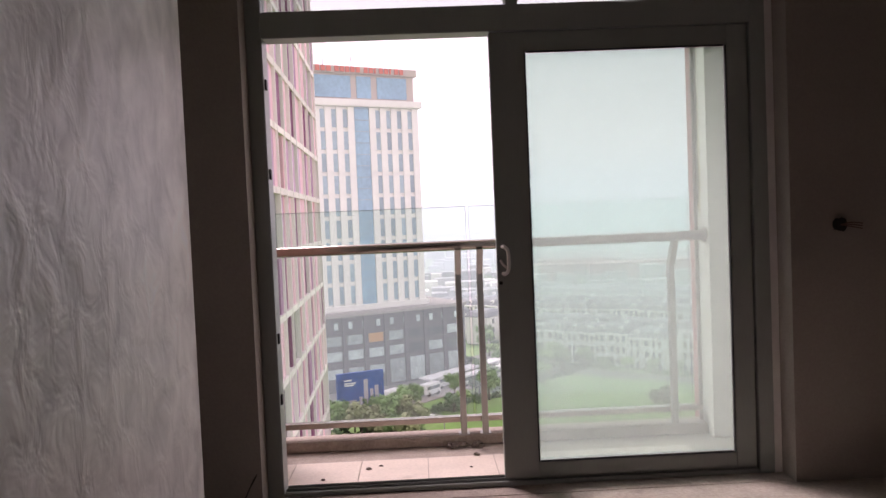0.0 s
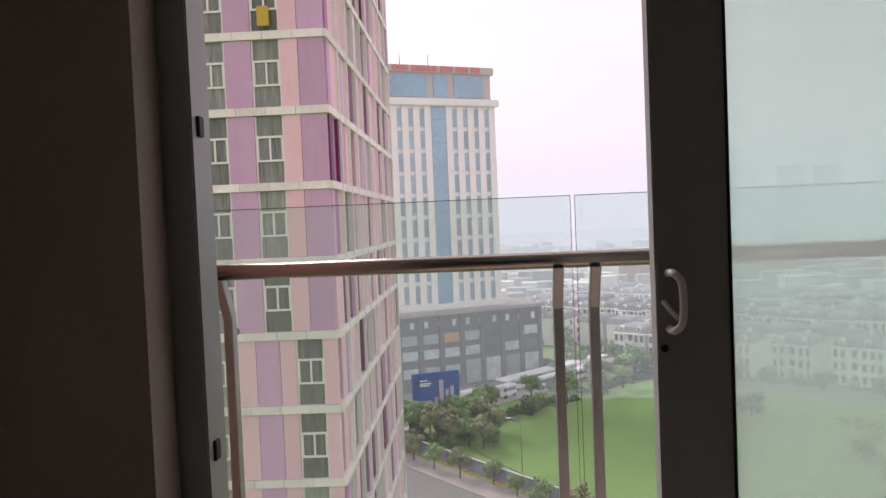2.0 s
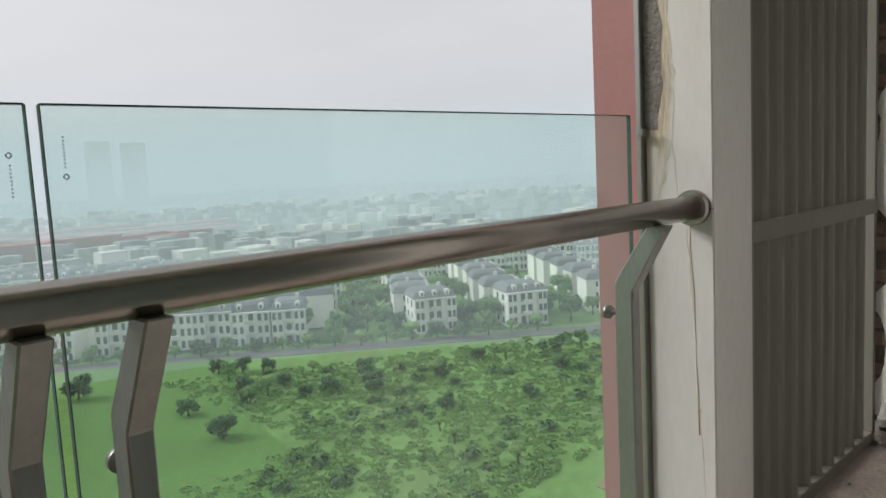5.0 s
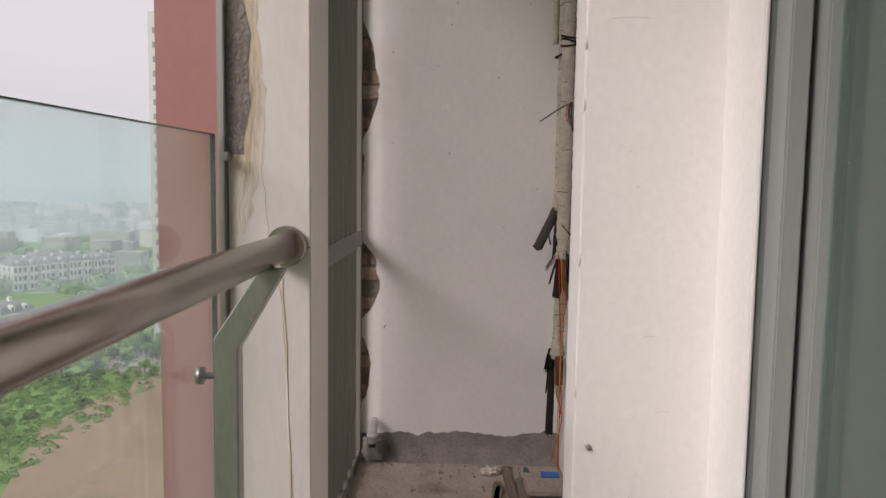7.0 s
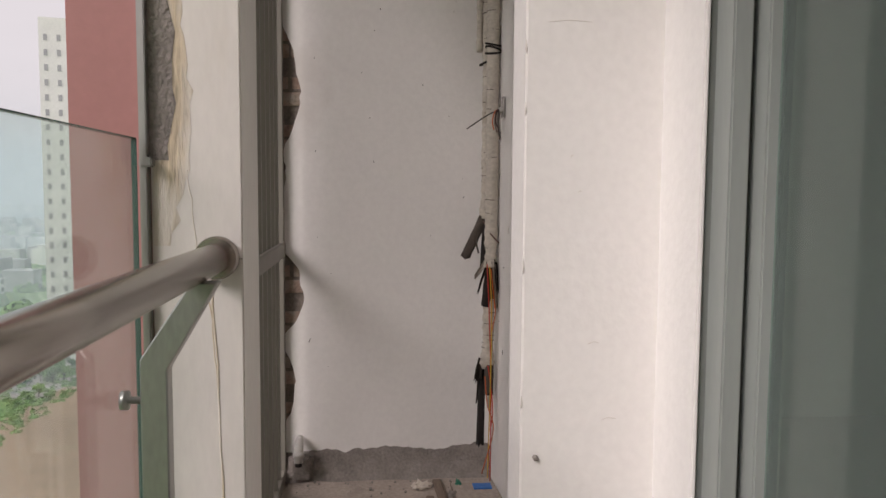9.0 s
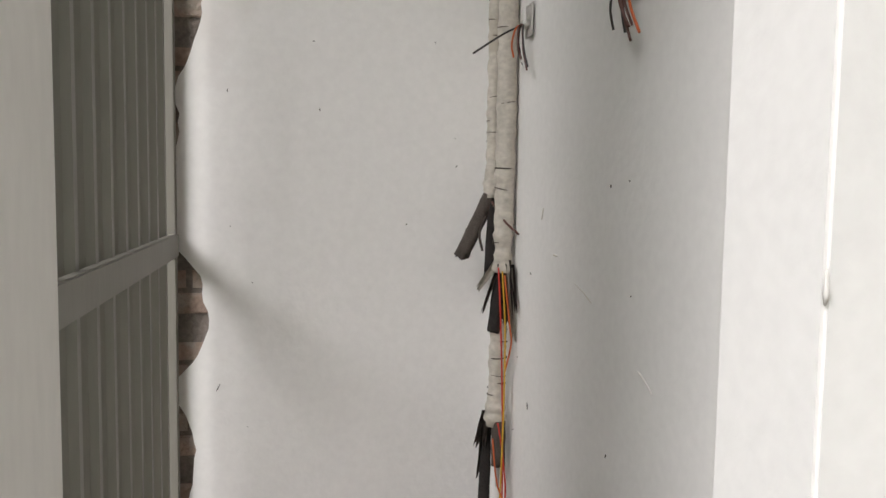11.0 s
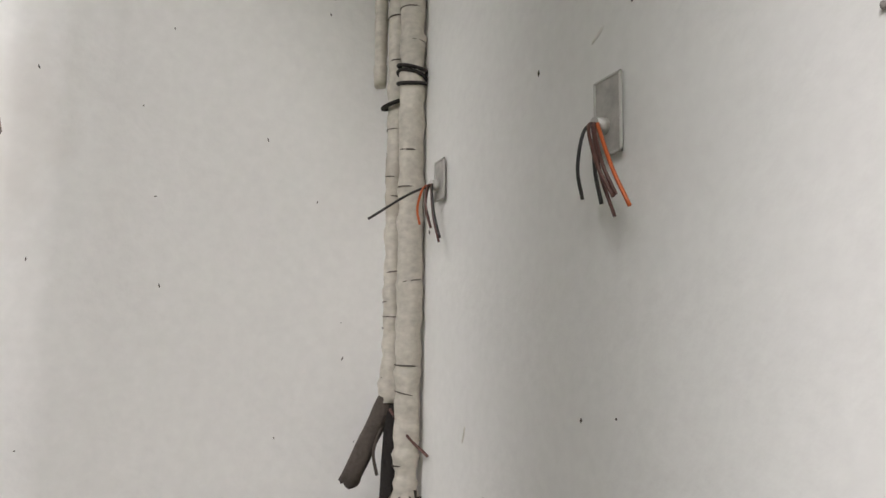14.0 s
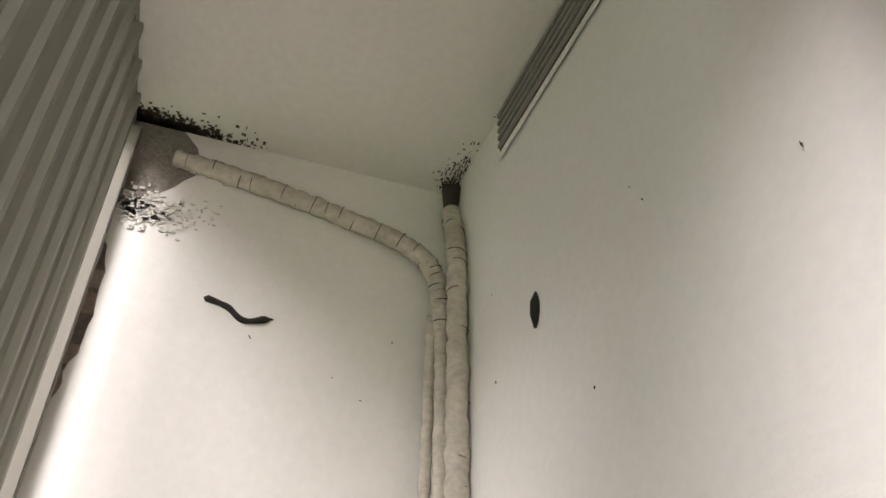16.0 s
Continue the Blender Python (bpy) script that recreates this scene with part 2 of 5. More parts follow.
# room
structure("floor_room", box((-0.6, -6.2, -0.3), (5.2, Y_OUT, -0.004)), CONCRETE, "bare dusty concrete room floor", "floor")
structure("ceiling_room", box((-0.6, -6.2, H_CEIL), (5.2, Y_OUT + 0.02, H_CEIL + 0.25)), CEIL, "plain plastered room ceiling", "ceiling")
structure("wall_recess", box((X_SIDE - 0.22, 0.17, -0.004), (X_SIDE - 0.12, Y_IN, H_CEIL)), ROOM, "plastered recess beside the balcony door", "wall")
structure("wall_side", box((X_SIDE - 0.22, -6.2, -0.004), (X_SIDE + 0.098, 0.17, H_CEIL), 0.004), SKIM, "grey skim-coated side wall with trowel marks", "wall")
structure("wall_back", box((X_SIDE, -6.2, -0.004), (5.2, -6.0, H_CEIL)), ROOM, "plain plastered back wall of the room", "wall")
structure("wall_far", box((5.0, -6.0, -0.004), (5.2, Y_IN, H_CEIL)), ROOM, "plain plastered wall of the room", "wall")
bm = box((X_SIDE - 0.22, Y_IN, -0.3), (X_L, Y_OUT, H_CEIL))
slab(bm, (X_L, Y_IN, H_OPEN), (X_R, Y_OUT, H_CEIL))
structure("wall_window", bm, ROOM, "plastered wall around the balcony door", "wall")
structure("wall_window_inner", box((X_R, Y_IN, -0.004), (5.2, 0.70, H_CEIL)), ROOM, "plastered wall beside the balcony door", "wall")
structure("wall_window_outer", box((X_R - 0.04, 0.70, -0.3), (2.575, Y_OUT, H_CEIL)), WALL, "white painted balcony wall beside the door", "wall")
part("plaster_lip", box((2.332, 0.8125, -0.3), (2.43, 0.823, H_CEIL), 0.003), WALL, bpy.data.objects["wall_window_outer"])
structure("door_sill", box((X_L, Y_IN + 0.02, -0.2), (X_R - 0.04, Y_OUT + 0.01, -0.001), 0.004), CONCRETE, "dusty cement door sill", "sill")

# balcony shell
structure("floor_balcony", box((-0.6, Y_OUT, -0.4), (2.70, 2.02, Z_BALC - 0.004)), CONCRETE, "cement bed of the balcony floor", "floor")
structure("kerb_balcony", box((-0.565, 1.84, Z_BALC), (2.525, 2.0, Z_BALC + 0.065), 0.006), CONCRETE, "low cement kerb under the balustrade", "kerb")
structure("floor_alcove", box((2.70, 0.6, -0.4), (X_END, 2.02, 0.0)), CONCRETE, "dirty cement floor of the service alcove", "floor")
structure("ceiling_balcony", box((-0.6, Y_OUT + 0.02, H_CEIL), (X_END + 0.2, 2.02, H_CEIL + 0.25)), CEIL, "stained white ceiling over balcony and alcove", "ceiling")
structure("wall_alcove_side", box((2.70, 0.705, -0.1), (X_END + 0.2, 0.932, H_CEIL)), WALL, "white painted alcove wall with scuffs", "wall")
structure("pier", box((2.575, Y_OUT - 0.1, -0.3), (2.725, 1.13, H_CEIL), 0.004), WALL, "white painted pier between door and alcove", "pier")
structure("wall_balcony_left", box((-0.80, Y_OUT, -0.4), (-0.565, 2.12, H_CEIL)), LITRED, "rendered side wall of the balcony, facade red lightened as if lit", "wall")

# end wall of the alcove: plaster with a ragged edge beside the louvres, bricks behind it
def edge_at(z):
    """The plaster's ragged edge at a height."""
    base = 1.878 + 0.02 * noise.noise((3.1, 0, z * 2.1)) + 0.016 * noise.noise((7.3, 0, z * 13)) + 0.008 * noise.noise((2.3, 0, z * 41))
    for zc, w, d in ((0.84, 0.22, 0.105), (0.42, 0.20, 0.065), (1.75, 0.30, 0.085), (1.36, 0.15, 0.035), (2.45, 0.3, 0.045)):
        base -= d * max(0.0, 1 - ((z - zc) / w) ** 2)
    base -= 0.19 * max(0.0, 1 - ((z - 2.99) / 0.19) ** 2)
    return min(base, 1.905)


def low_at(y):
    """The plaster's ragged lower end along the end wall."""
    return 0.13 + 0.025 * noise.noise((y * 6, 1.3, 0)) + 0.02 * noise.noise((y * 23, 4.1, 0)) + 0.03 * max(0.0, 1 - abs(y - 1.0) / 0.12)


bm = bmesh.new()
rows = [0.2 + 0.025 * i for i in range(115)] + [H_CEIL]
left = [(bm.verts.new((X_END, 0.90, z)), bm.verts.new((X_END, edge_at(z), z))) for z in rows]
for a, b in zip(left, left[1:]):
    bm.faces.new((a[0], a[1], b[1], b[0]))
cols = [0.90 + (edge_at(0.2) - 0.90) * i / 48 for i in range(49)]
low = [(bm.verts.new((X_END, y, low_at(y))), bm.verts.new((X_END, y, 0.2))) for y in cols]
for a, b in zip(low, low[1:]):
    bm.faces.new((a[0], b[0], b[1], a[1]))
grown = bmesh.ops.extrude_face_region(bm, geom=bm.faces[:])
bmesh.ops.translate(bm, verts=[v for v in grown["geom"] if isinstance(v, bmesh.types.BMVert)], vec=(0.014, 0, 0))
wall_end = structure("wall_end", bm, WALL, "white plastered end wall, broken off to brick at its edge", "wall")
part("cement_backing", box((X_END + 0.006, 0.6, -0.1), (X_END + 0.2, 1.66, H_CEIL)), BARE, wall_end, "bare grey cement")
part("mortar_bed", box((X_END + 0.016, 1.66, -0.1), (X_END + 0.2, 2.02, H_CEIL)), MORTAR, wall_end)
part("cement_patch", box((X_END + 0.001, 1.60, 2.83), (X_END + 0.1, 1.95, H_CEIL)), BARE, wall_end, "bare grey cement round the pipe hole")
# cement skirting along the floor, uneven
bm = bmesh.new()
prev = None
for i in range(40):
    y = 0.938 + 0.93 * i / 39
    zt = low_at(y) + 0.012
    ring = [bm.verts.new(q) for q in ((X_END - 0.05 - 0.02 * noise.noise((y * 9, 0, 0)), y, 0.0), (X_END - 0.012, y, zt * 0.45), (X_END + 0.005, y, zt))]
    if prev:
        for k in (0, 1):
            bm.faces.new((prev[k], prev[k + 1], ring[k + 1], ring[k]))
    prev = ring
part("cement_skirting", bm, BARE, wall_end, "rough cement along the floor")
# marks on the walls
def mark(name, points, radius, mat, label, category="mark"):
    return tagged(new(name, mesh_of(name, rod(bmesh.new(), points, radius, 6), mat)), label, category)


bm = rod(bmesh.new(), bend([(X_END, 1.59, 2.58), (X_END, 1.53, 2.565), (X_END, 1.48, 2.535), (X_END, 1.41, 2.555)]), [0.002] + [0.009] * 22 + [0.004, 0.001], 6, 0.5)
part("crack", bm, FOAM, wall_end, "black gash in the plaster")
side = bpy.data.objects["wall_alcove_side"]
part("slit", rod(bmesh.new(), [(3.703, 0.937, 2.43), (3.706, 0.937, 2.405), (3.708, 0.937, 2.38), (3.712, 0.937, 2.35)], [0.002, 0.011, 0.012, 0.003], 8, 0.4), FOAM, side, "black slit in the plaster")
spots = random.Random(5)
for i in range(46):
    on_end = i % 2 == 0
    c = Vector((X_END, spots.uniform(0.98, 1.75), spots.uniform(0.25, 2.6))) if on_end else Vector((spots.uniform(2.95, 4.1), 0.938, spots.uniform(0.3, 2.9)))
    d = Vector((0, spots.uniform(-0.5, 0.5), spots.uniform(-1, 1))) if on_end else Vector((spots.uniform(-0.4, 0.4), 0, spots.uniform(-1, 1)))
    h = spots.choice((0.003, 0.004, 0.006, 0.011))
    part("speck", rod(bmesh.new(), [c - d * h, c, c + d * h], [0.0006, 0.0017, 0.0006], 5), FOAMBROWN, wall_end if on_end else side)
for x, z, ln, dz in ((3.62, 1.0, 0.10, -0.03), (3.40, 1.72, 0.03, 0.015), (3.46, 1.86, 0.04, 0.02), (3.30, 0.88, 0.06, -0.03), (3.76, 1.05, 0.03, 0.0), (3.85, 1.13, 0.012, 0.03)):
    part("scuff", rod(bmesh.new(), bend([(x, 0.9325, z), (x - ln / 2, 0.9325, z + dz * 0.4), (x - ln, 0.9325, z + dz)], 4), [0.0006] + [0.0022] * 7 + [0.0005], 5), COLUMN, side)
pier = bpy.data.objects["pier"]
part("chip", rod(bmesh.new(), [(2.575, 1.10, 0.685), (2.574, 1.093, 0.68), (2.575, 1.085, 0.675)], [0.004, 0.009, 0.003], 7, 0.6), BARE, pier, "chipped plaster")
for k, (yy, zz, ln) in enumerate(((1.03, 1.68, 0.10), (0.96, 0.95, 0.03), (0.92, 0.77, 0.035), (1.0, 1.3, 0.008), (1.02, 1.38, 0.006), (0.99, 0.56, 0.01))):
    part("scuff", rod(bmesh.new(), bend([(2.575, yy - ln / 2, zz), (2.575, yy, zz + 0.003), (2.575, yy + ln / 2, zz - 0.002)], 4), [0.0004] + [0.0013] * 7 + [0.0003], 5), COLUMN, pier)
for i in range(9):
    z = 0.3 + 0.27 * i + spots.uniform(-0.1, 0.1)
    part("edge_chip", rod(bmesh.new(), [(2.575, 1.129, z), (2.574, 1.129, z + 0.01), (2.575, 1.129, z + 0.03)], [0.001, 0.003, 0.001], 5, 0.5), COLUMN, pier)
# scaled paint round the pipe holes under the ceiling
bm = bmesh.new()
for i in range(420):
    y, z = 1.84 - abs(spots.gauss(0, 0.09)), 2.80 + spots.gauss(0, 0.028)
    slab(bm, (X_END - 0.004, y, z), (X_END + 0.002, y + spots.uniform(0.002, 0.014), z + spots.uniform(0.002, 0.010)))
tagged(part("flaked_plaster", bm, [CEIL, CEIL], wall_end, "flaking plaster under the hole"), kind="stuff")
bm = bmesh.new()
for i in range(900):
    y = 1.88 - abs(spots.gauss(0, 0.13))
    x = X_END - abs(spots.gauss(0, 0.030))
    slab(bm, (x, y, H_CEIL - 0.003), (x + spots.uniform(0.001, 0.012), y + spots.uniform(0.001, 0.012), H_CEIL + 0.001))
for i in range(180):
    x, y = 4.23 - abs(spots.gauss(0, 0.1)), 0.936 + abs(spots.gauss(0, 0.03))
    slab(bm, (x, y, H_CEIL - 0.003), (x + spots.uniform(0.001, 0.012), y + spots.uniform(0.001, 0.004), H_CEIL + 0.001))
tagged(part("mould_spots", bm, [FOAMBROWN], bpy.data.objects["ceiling_balcony"], "dark mould and broken paint"), kind="stuff")
bm = bmesh.new()
rod(bm, [(4.21, 0.955, 2.86), (4.21, 0.955, 2.95), (4.20, 0.955, 3.08)], [0.004, 0.016, 0.028], 9, 0.9)
part("corner_hole", bm, FOAMBROWN, side, "dark broken corner round the pipes")

# ---- column, fin and louvre screen ----
column = structure("column", box((2.525, 1.747, -0.4), (2.755, 1.935, H_CEIL), 0.003), COLUMN, "weathered white column with rust streaks", "column")
bm = bmesh.new()
prev = None
for i in range(60):
    z = 1.36 + 1.74 * i / 59
    w = 0.045 + 0.02 * noise.noise((0, 2.2, z * 9)) + 0.008 * noise.noise((0, 5.2, z * 31))
    pair = (bm.verts.new((2.5235, 1.936, z)), bm.verts.new((2.5235, 1.932 - w, z)))
    if prev:
        bm.faces.new((prev[0], prev[1], pair[1], pair[0]))
    prev = pair
part("bare_render", bm, BARE, column, "bare cement where the render fell off")
bm = bmesh.new()
prev = None
for i in range(72):
    z = 1.18 + 1.92 * i / 71
    w = 0.072 + 0.018 * noise.noise((0, 8.2, z * 5)) + 0.012 * noise.noise((0, 1.2, z * 27))
    if z < 1.36:
        w *= 0.55 + 0.45 * (z - 1.18) / 0.18 + 0.25 * noise.noise((0, 3.0, z * 40))
    pair = (bm.verts.new((2.5243, 1.93, z)), bm.verts.new((2.5243, 1.93 - max(0.01, w), z)))
    if prev:
        bm.faces.new((prev[0], prev[1], pair[1], pair[0]))
    prev = pair
part("rust_stain", bm, RUST, column, "ochre rust stain")
for y0, z0, z1, r in ((1.812, 0.55, 1.11, 0.0045), (1.822, 0.86, 1.10, 0.003), (1.79, 0.2, 0.62, 0.002), (1.86, 1.15, 1.34, 0.003)):
    pts = [(2.5255, y0 - 0.02 * (1 - k / 9) + 0.004 * noise.noise((y0 * 9, 0, k * 0.9)), z0 + (z1 - z0) * k / 9) for k in range(10)]
    part("rust_run", rod(bmesh.new(), pts, r * 0.55, 6, 0.4), RUST, column)
part("hairline_joint", rod(bmesh.new(), [(2.525, 1.748, 1.152), (2.525, 1.772, 1.152)], 0.0012, 5), BARE, column)
part("edge_strip", box((2.505, 1.936, -0.4), (2.53, 1.952, H_CEIL), 0.002), POSTSTEEL, column, "thin steel edge strip")
part("strip_clip", box((2.500, 1.925, 1.345), (2.53, 1.952, 1.365), 0.003), POSTSTEEL, column)
structure("facade_fin", box((2.53, 1.954, -3.0), (2.70, 2.10, 6.0), 0.004), PINKFIN, "dusty red facade fin outside the column", "facade fin")

screen = thing("louvre_screen", "grey painted metal louvre screen of upright blades", "louvre screen", (0, 1.899, 0), kind="structure")
bm = bmesh.new()
prof = [(-0.078, 0.070), (-0.074, 0.073), (0.034, -0.019), (0.038, -0.032), (0.052, -0.032), (0.054, -0.020), (0.057, -0.020), (0.055, -0.036), (0.035, -0.036), (0.0305, -0.022)]
lo_ring = [bm.verts.new((x, y, 0.05)) for x, y in prof]
hi_ring = [bm.verts.new((x, y, H_CEIL - 0.03)) for x, y in prof]
for k in range(len(prof)):
    bm.faces.new((lo_ring[k], lo_ring[(k + 1) % len(prof)], hi_ring[(k + 1) % len(prof)], hi_ring[k]))
blade = mesh_of("blade", bm, LOUVRE)
for i in range(11):
    piece("blade", blade, screen, (2.86 + 0.122 * i, 0, 0))
part("mid_bar", box((2.757, -0.05, 1.005), (4.25, -0.030, 1.07), 0.003), LOUVRE, screen)
part("bottom_bar", box((2.757, -0.045, 0.002), (4.25, 0.035, 0.05), 0.003), LOUVRE, screen)
part("top_bar", box((2.757, -0.02, H_CEIL - 0.045), (4.25, 0.035, H_CEIL - 0.002), 0.003), LOUVRE, screen)
part("end_post", box((4.228, -0.046, 0.05), (4.252, 0.036, H_CEIL - 0.045), 0.003), LOUVRE, screen)
part("end_post", box((2.758, -0.046, 0.05), (2.778, 0.036, H_CEIL - 0.045), 0.003), LOUVRE, screen)

# vent grille high on the alcove wall
vent = thing("vent_grille", "long grey slotted vent grille under the ceiling", "vent", (0, 0.938, 0))
part("frame", box((2.95, 0.001, 2.925), (3.87, 0.006, 3.085), 0.002), WALL, vent)
for k in range(5):
    part("slat", box((2.96, 0.004, 2.945 + 0.027 * k), (3.85, 0.015, 2.959 + 0.027 * k), 0.002), VENTGREY, vent)
# Shade between the slats put in as a dark sheet on the wall.
part("backing", box((2.96, 0.003, 2.94), (3.85, 0.008, 3.07)), FOAMBROWN, vent, "dark sheet painted as the shaded gap behind the slats")


# ---- wrapped pipes in the corner ----
def wrapped(points, radius, seed, steps=26, pinch=()):
    """A pipe wound with tape: overlapping turns, slack folds where it is pinched."""
    line = bend(points, steps)
    r = random.Random(seed)
    rad = []
    for i, p in enumerate(line):
        k = 0.93 + 0.11 * (i % 5) / 4 + r.uniform(-0.04, 0.04)
        for z, w, d in pinch:
            if abs(p.z - z) < w:
                k += d * (1 - abs(p.z - z) / w) * (0.6 + 0.8 * r.random())
        rad.append(radius * k)
    return rod(bmesh.new(), line, rad, 16, 0.2)


def seams(line, radius, parent, seed, chance=0.8):
    """Dark edges of the tape's turns, each a slanting arc."""
    r = random.Random(seed)
    for k in range(1, len(line) - 1):
        if r.random() > chance:
            continue
        c, d = line[k], (line[k + 1] - line[k - 1]).normalized()
        a = d.orthogonal().normalized()
        b = d.cross(a)
        a0, span, lean = r.uniform(0, 6.28), r.randint(6, 12), r.uniform(-0.012, 0.012)
        part("seam", rod(bmesh.new(), [c + (a * math.cos(a0 + i * 0.3) + b * math.sin(a0 + i * 0.3)) * radius * 1.03 + d * lean * i / span for i in range(span)], [0.0003] + [r.uniform(0.0008, 0.0018)] * (span - 2) + [0.0003], 5), FOAMBROWN, parent)


pipes = thing("pipe_bundle", "two dirty white wrapped refrigerant pipes with torn ends", "pipes")
p1 = part("thick_pipe", wrapped([(4.075, 0.966, 0.975), (4.076, 0.964, 1.5), (4.09, 0.963, 2.2), (4.12, 0.963, 2.75), (4.20, 0.955, 2.99)], 0.0275, 1, 44, ((1.02, 0.05, -0.12), (0.985, 0.03, 0.25))), WRAP, pipes)
seams(bend([(4.075, 0.966, 1.0), (4.076, 0.964, 1.5), (4.09, 0.963, 2.2), (4.12, 0.963, 2.75), (4.20, 0.955, 2.99)], 9), 0.0275, p1, 5)
p2 = part("thin_pipe", wrapped([(4.15, 0.978, 1.18), (4.152, 0.976, 1.5), (4.155, 0.975, 2.0), (4.175, 0.978, 2.55), (4.19, 0.992, 2.70), (4.20, 1.03, 2.80)], 0.0215, 2, 30, ((1.215, 0.06, 0.35),)), WRAP, pipes)
seams(bend([(4.15, 0.978, 1.2), (4.152, 0.976, 1.5), (4.155, 0.975, 2.0), (4.175, 0.978, 2.55)], 10), 0.022, p2, 6)
top_run = [(4.175, 0.978, 2.56), (4.195, 0.995, 2.74), (4.215, 1.075, 2.84), (4.23, 1.28, 2.905), (4.235, 1.53, 2.955), (4.25, 1.75, 2.99)]
p3 = part("bent_pipe", wrapped(top_run, 0.0265, 9, 24), WRAP, pipes)
seams(bend(top_run, 6), 0.0268, p3, 7, 0.95)
part("third_pipe", wrapped([(4.195, 1.005, 1.9), (4.20, 1.003, 2.3), (4.205, 1.0, 2.62)], 0.015, 3, 36), WRAP, pipes)
low_pipe = part("lower_pipe", wrapped([(4.10, 0.972, 0.53), (4.10, 0.970, 0.66), (4.095, 0.968, 0.83)], 0.024, 4, 18, ((0.56, 0.05, 0.35),)), WRAP, pipes)
seams(bend([(4.10, 0.972, 0.53), (4.10, 0.970, 0.66), (4.095, 0.968, 0.83)], 7), 0.025, low_pipe, 8)
for k, z in enumerate((1.895, 1.912, 1.878)):
    ring = [(4.083 + 0.031 * math.cos(a), 0.964 + 0.031 * math.sin(a), z + 0.008 * math.sin(a + k)) for a in [i * 0.35 for i in range(19)]]
    part("tie", rod(bmesh.new(), ring, 0.0045, 6), FOAM, pipes, "black tape tie")
part("tie", rod(bmesh.new(), [(4.155 + 0.028 * math.cos(i * 0.35), 0.98 + 0.028 * math.sin(i * 0.35), 1.85 - 0.012 * math.sin(i * 0.35)) for i in range(19)], 0.005, 6), FOAM, pipes, "black tape tie")


def sleeve(name, top, tip, r0, r1, mat, seed, label="", ragged=0.02):
    """An open foam tube with a wall, squashed a little, its lower rim torn."""
    r = random.Random(seed)
    top, tip = Vector(top), Vector(tip)
    d = (tip - top).normalized()
    a = d.orthogonal().normalized()
    b = d.cross(a)
    bm, rings = bmesh.new(), []
    for k in range(9):
        ring = []
        for m in range(14):
            an = 2 * math.pi * m / 14
            rad = (r0 + (r1 - r0) * k / 8) * (1 + 0.12 * noise.noise((math.cos(an) * 2 + seed, math.sin(an) * 2, k * 0.5)))
            c = top.lerp(tip, k / 8)
            if k == 8:
                c = c + d * ragged * noise.noise((math.cos(an) * 1.7, math.sin(an) * 1.7 + seed, 0))
            ring.append(bm.verts.new(c + a * math.cos(an) * rad + b * math.sin(an) * rad * 0.85))
        rings.append(ring)
    for p, q in zip(rings, rings[1:]):
        for m in range(14):
            f = bm.faces.new((p[m], p[(m + 1) % 14], q[(m + 1) % 14], q[m]))
            f.smooth = True
    bmesh.ops.recalc_face_normals(bm, faces=bm.faces)
    bmesh.ops.solidify(bm, geom=bm.faces[:], thickness=0.005)
    return part(name, bm, mat, pipes, label)


def flap(name, top, tip, width, mat, seed, label=""):
    """A torn strip of wrap, curled across its width, with a ragged end."""
    r = random.Random(seed)
    top, tip = Vector(top), Vector(tip)
    d = (tip - top).normalized()
    a = Vector((-0.36, -0.93, 0.0)).cross(d).cross(d).normalized()
    out = d.cross(a)
    bm, rows_f = bmesh.new(), []
    for k in range(8):
        t = k / 7
        row = []
        for m in range(6):
            u = m / 5 - 0.5
            p = top.lerp(tip, t) + a * u * width * (1 - 0.35 * t + 0.15 * noise.noise((seed, t * 4, 0))) + out * (0.012 * math.cos(u * 3) + 0.006 * math.sin(t * 5 + seed))
            if k == 7:
                p += d * r.uniform(-0.015, 0.015)
            row.append(bm.verts.new(p))
        rows_f.append(row)
    for p, q in zip(rows_f, rows_f[1:]):
        for m in range(5):
            bm.faces.new((p[m], p[m + 1], q[m + 1], q[m])).smooth = True
    bmesh.ops.solidify(bm, geom=bm.faces[:], thickness=0.0025)
    return part(name, bm, mat, pipes, label)


sleeve("foam_sleeve", (4.15, 0.985, 1.19), (4.165, 1.065, 1.01), 0.020, 0.023, FOAMBROWN, 1, "weathered foam sleeve")
sleeve("foam_sleeve", (4.145, 0.974, 1.19), (4.135, 0.985, 0.975), 0.020, 0.018, FOAM, 2, "black foam sleeve")
flap("foam_strip", (4.135, 0.99, 1.0), (4.13, 1.005, 0.945), 0.012, FOAM, 3)
part("loose_cord", rod(bmesh.new(), bend([(4.14, 1.0, 1.13), (4.13, 1.02, 1.08), (4.135, 1.01, 1.03)]), 0.004, 6), FOAMBROWN, pipes)
for k, (top, tip, w, mt) in enumerate((((4.07, 0.985, 1.0), (4.09, 1.03, 0.93), 0.022, WRAP), ((4.06, 0.98, 1.0), (4.085, 1.02, 0.86), 0.012, FOAMBROWN),
                                     ((4.05, 0.965, 1.01), (4.04, 0.952, 0.83), 0.030, FOAMBROWN), ((4.045, 0.955, 0.99), (4.025, 0.945, 0.80), 0.018, WRAP),
                                     ((4.05, 0.975, 1.0), (4.055, 0.965, 0.84), 0.026, FOAMBROWN), ((4.04, 0.95, 1.0), (4.015, 0.943, 0.88), 0.014, FOAMBROWN))):
    flap("torn_wrap", top, tip, w, mt, 20 + k)
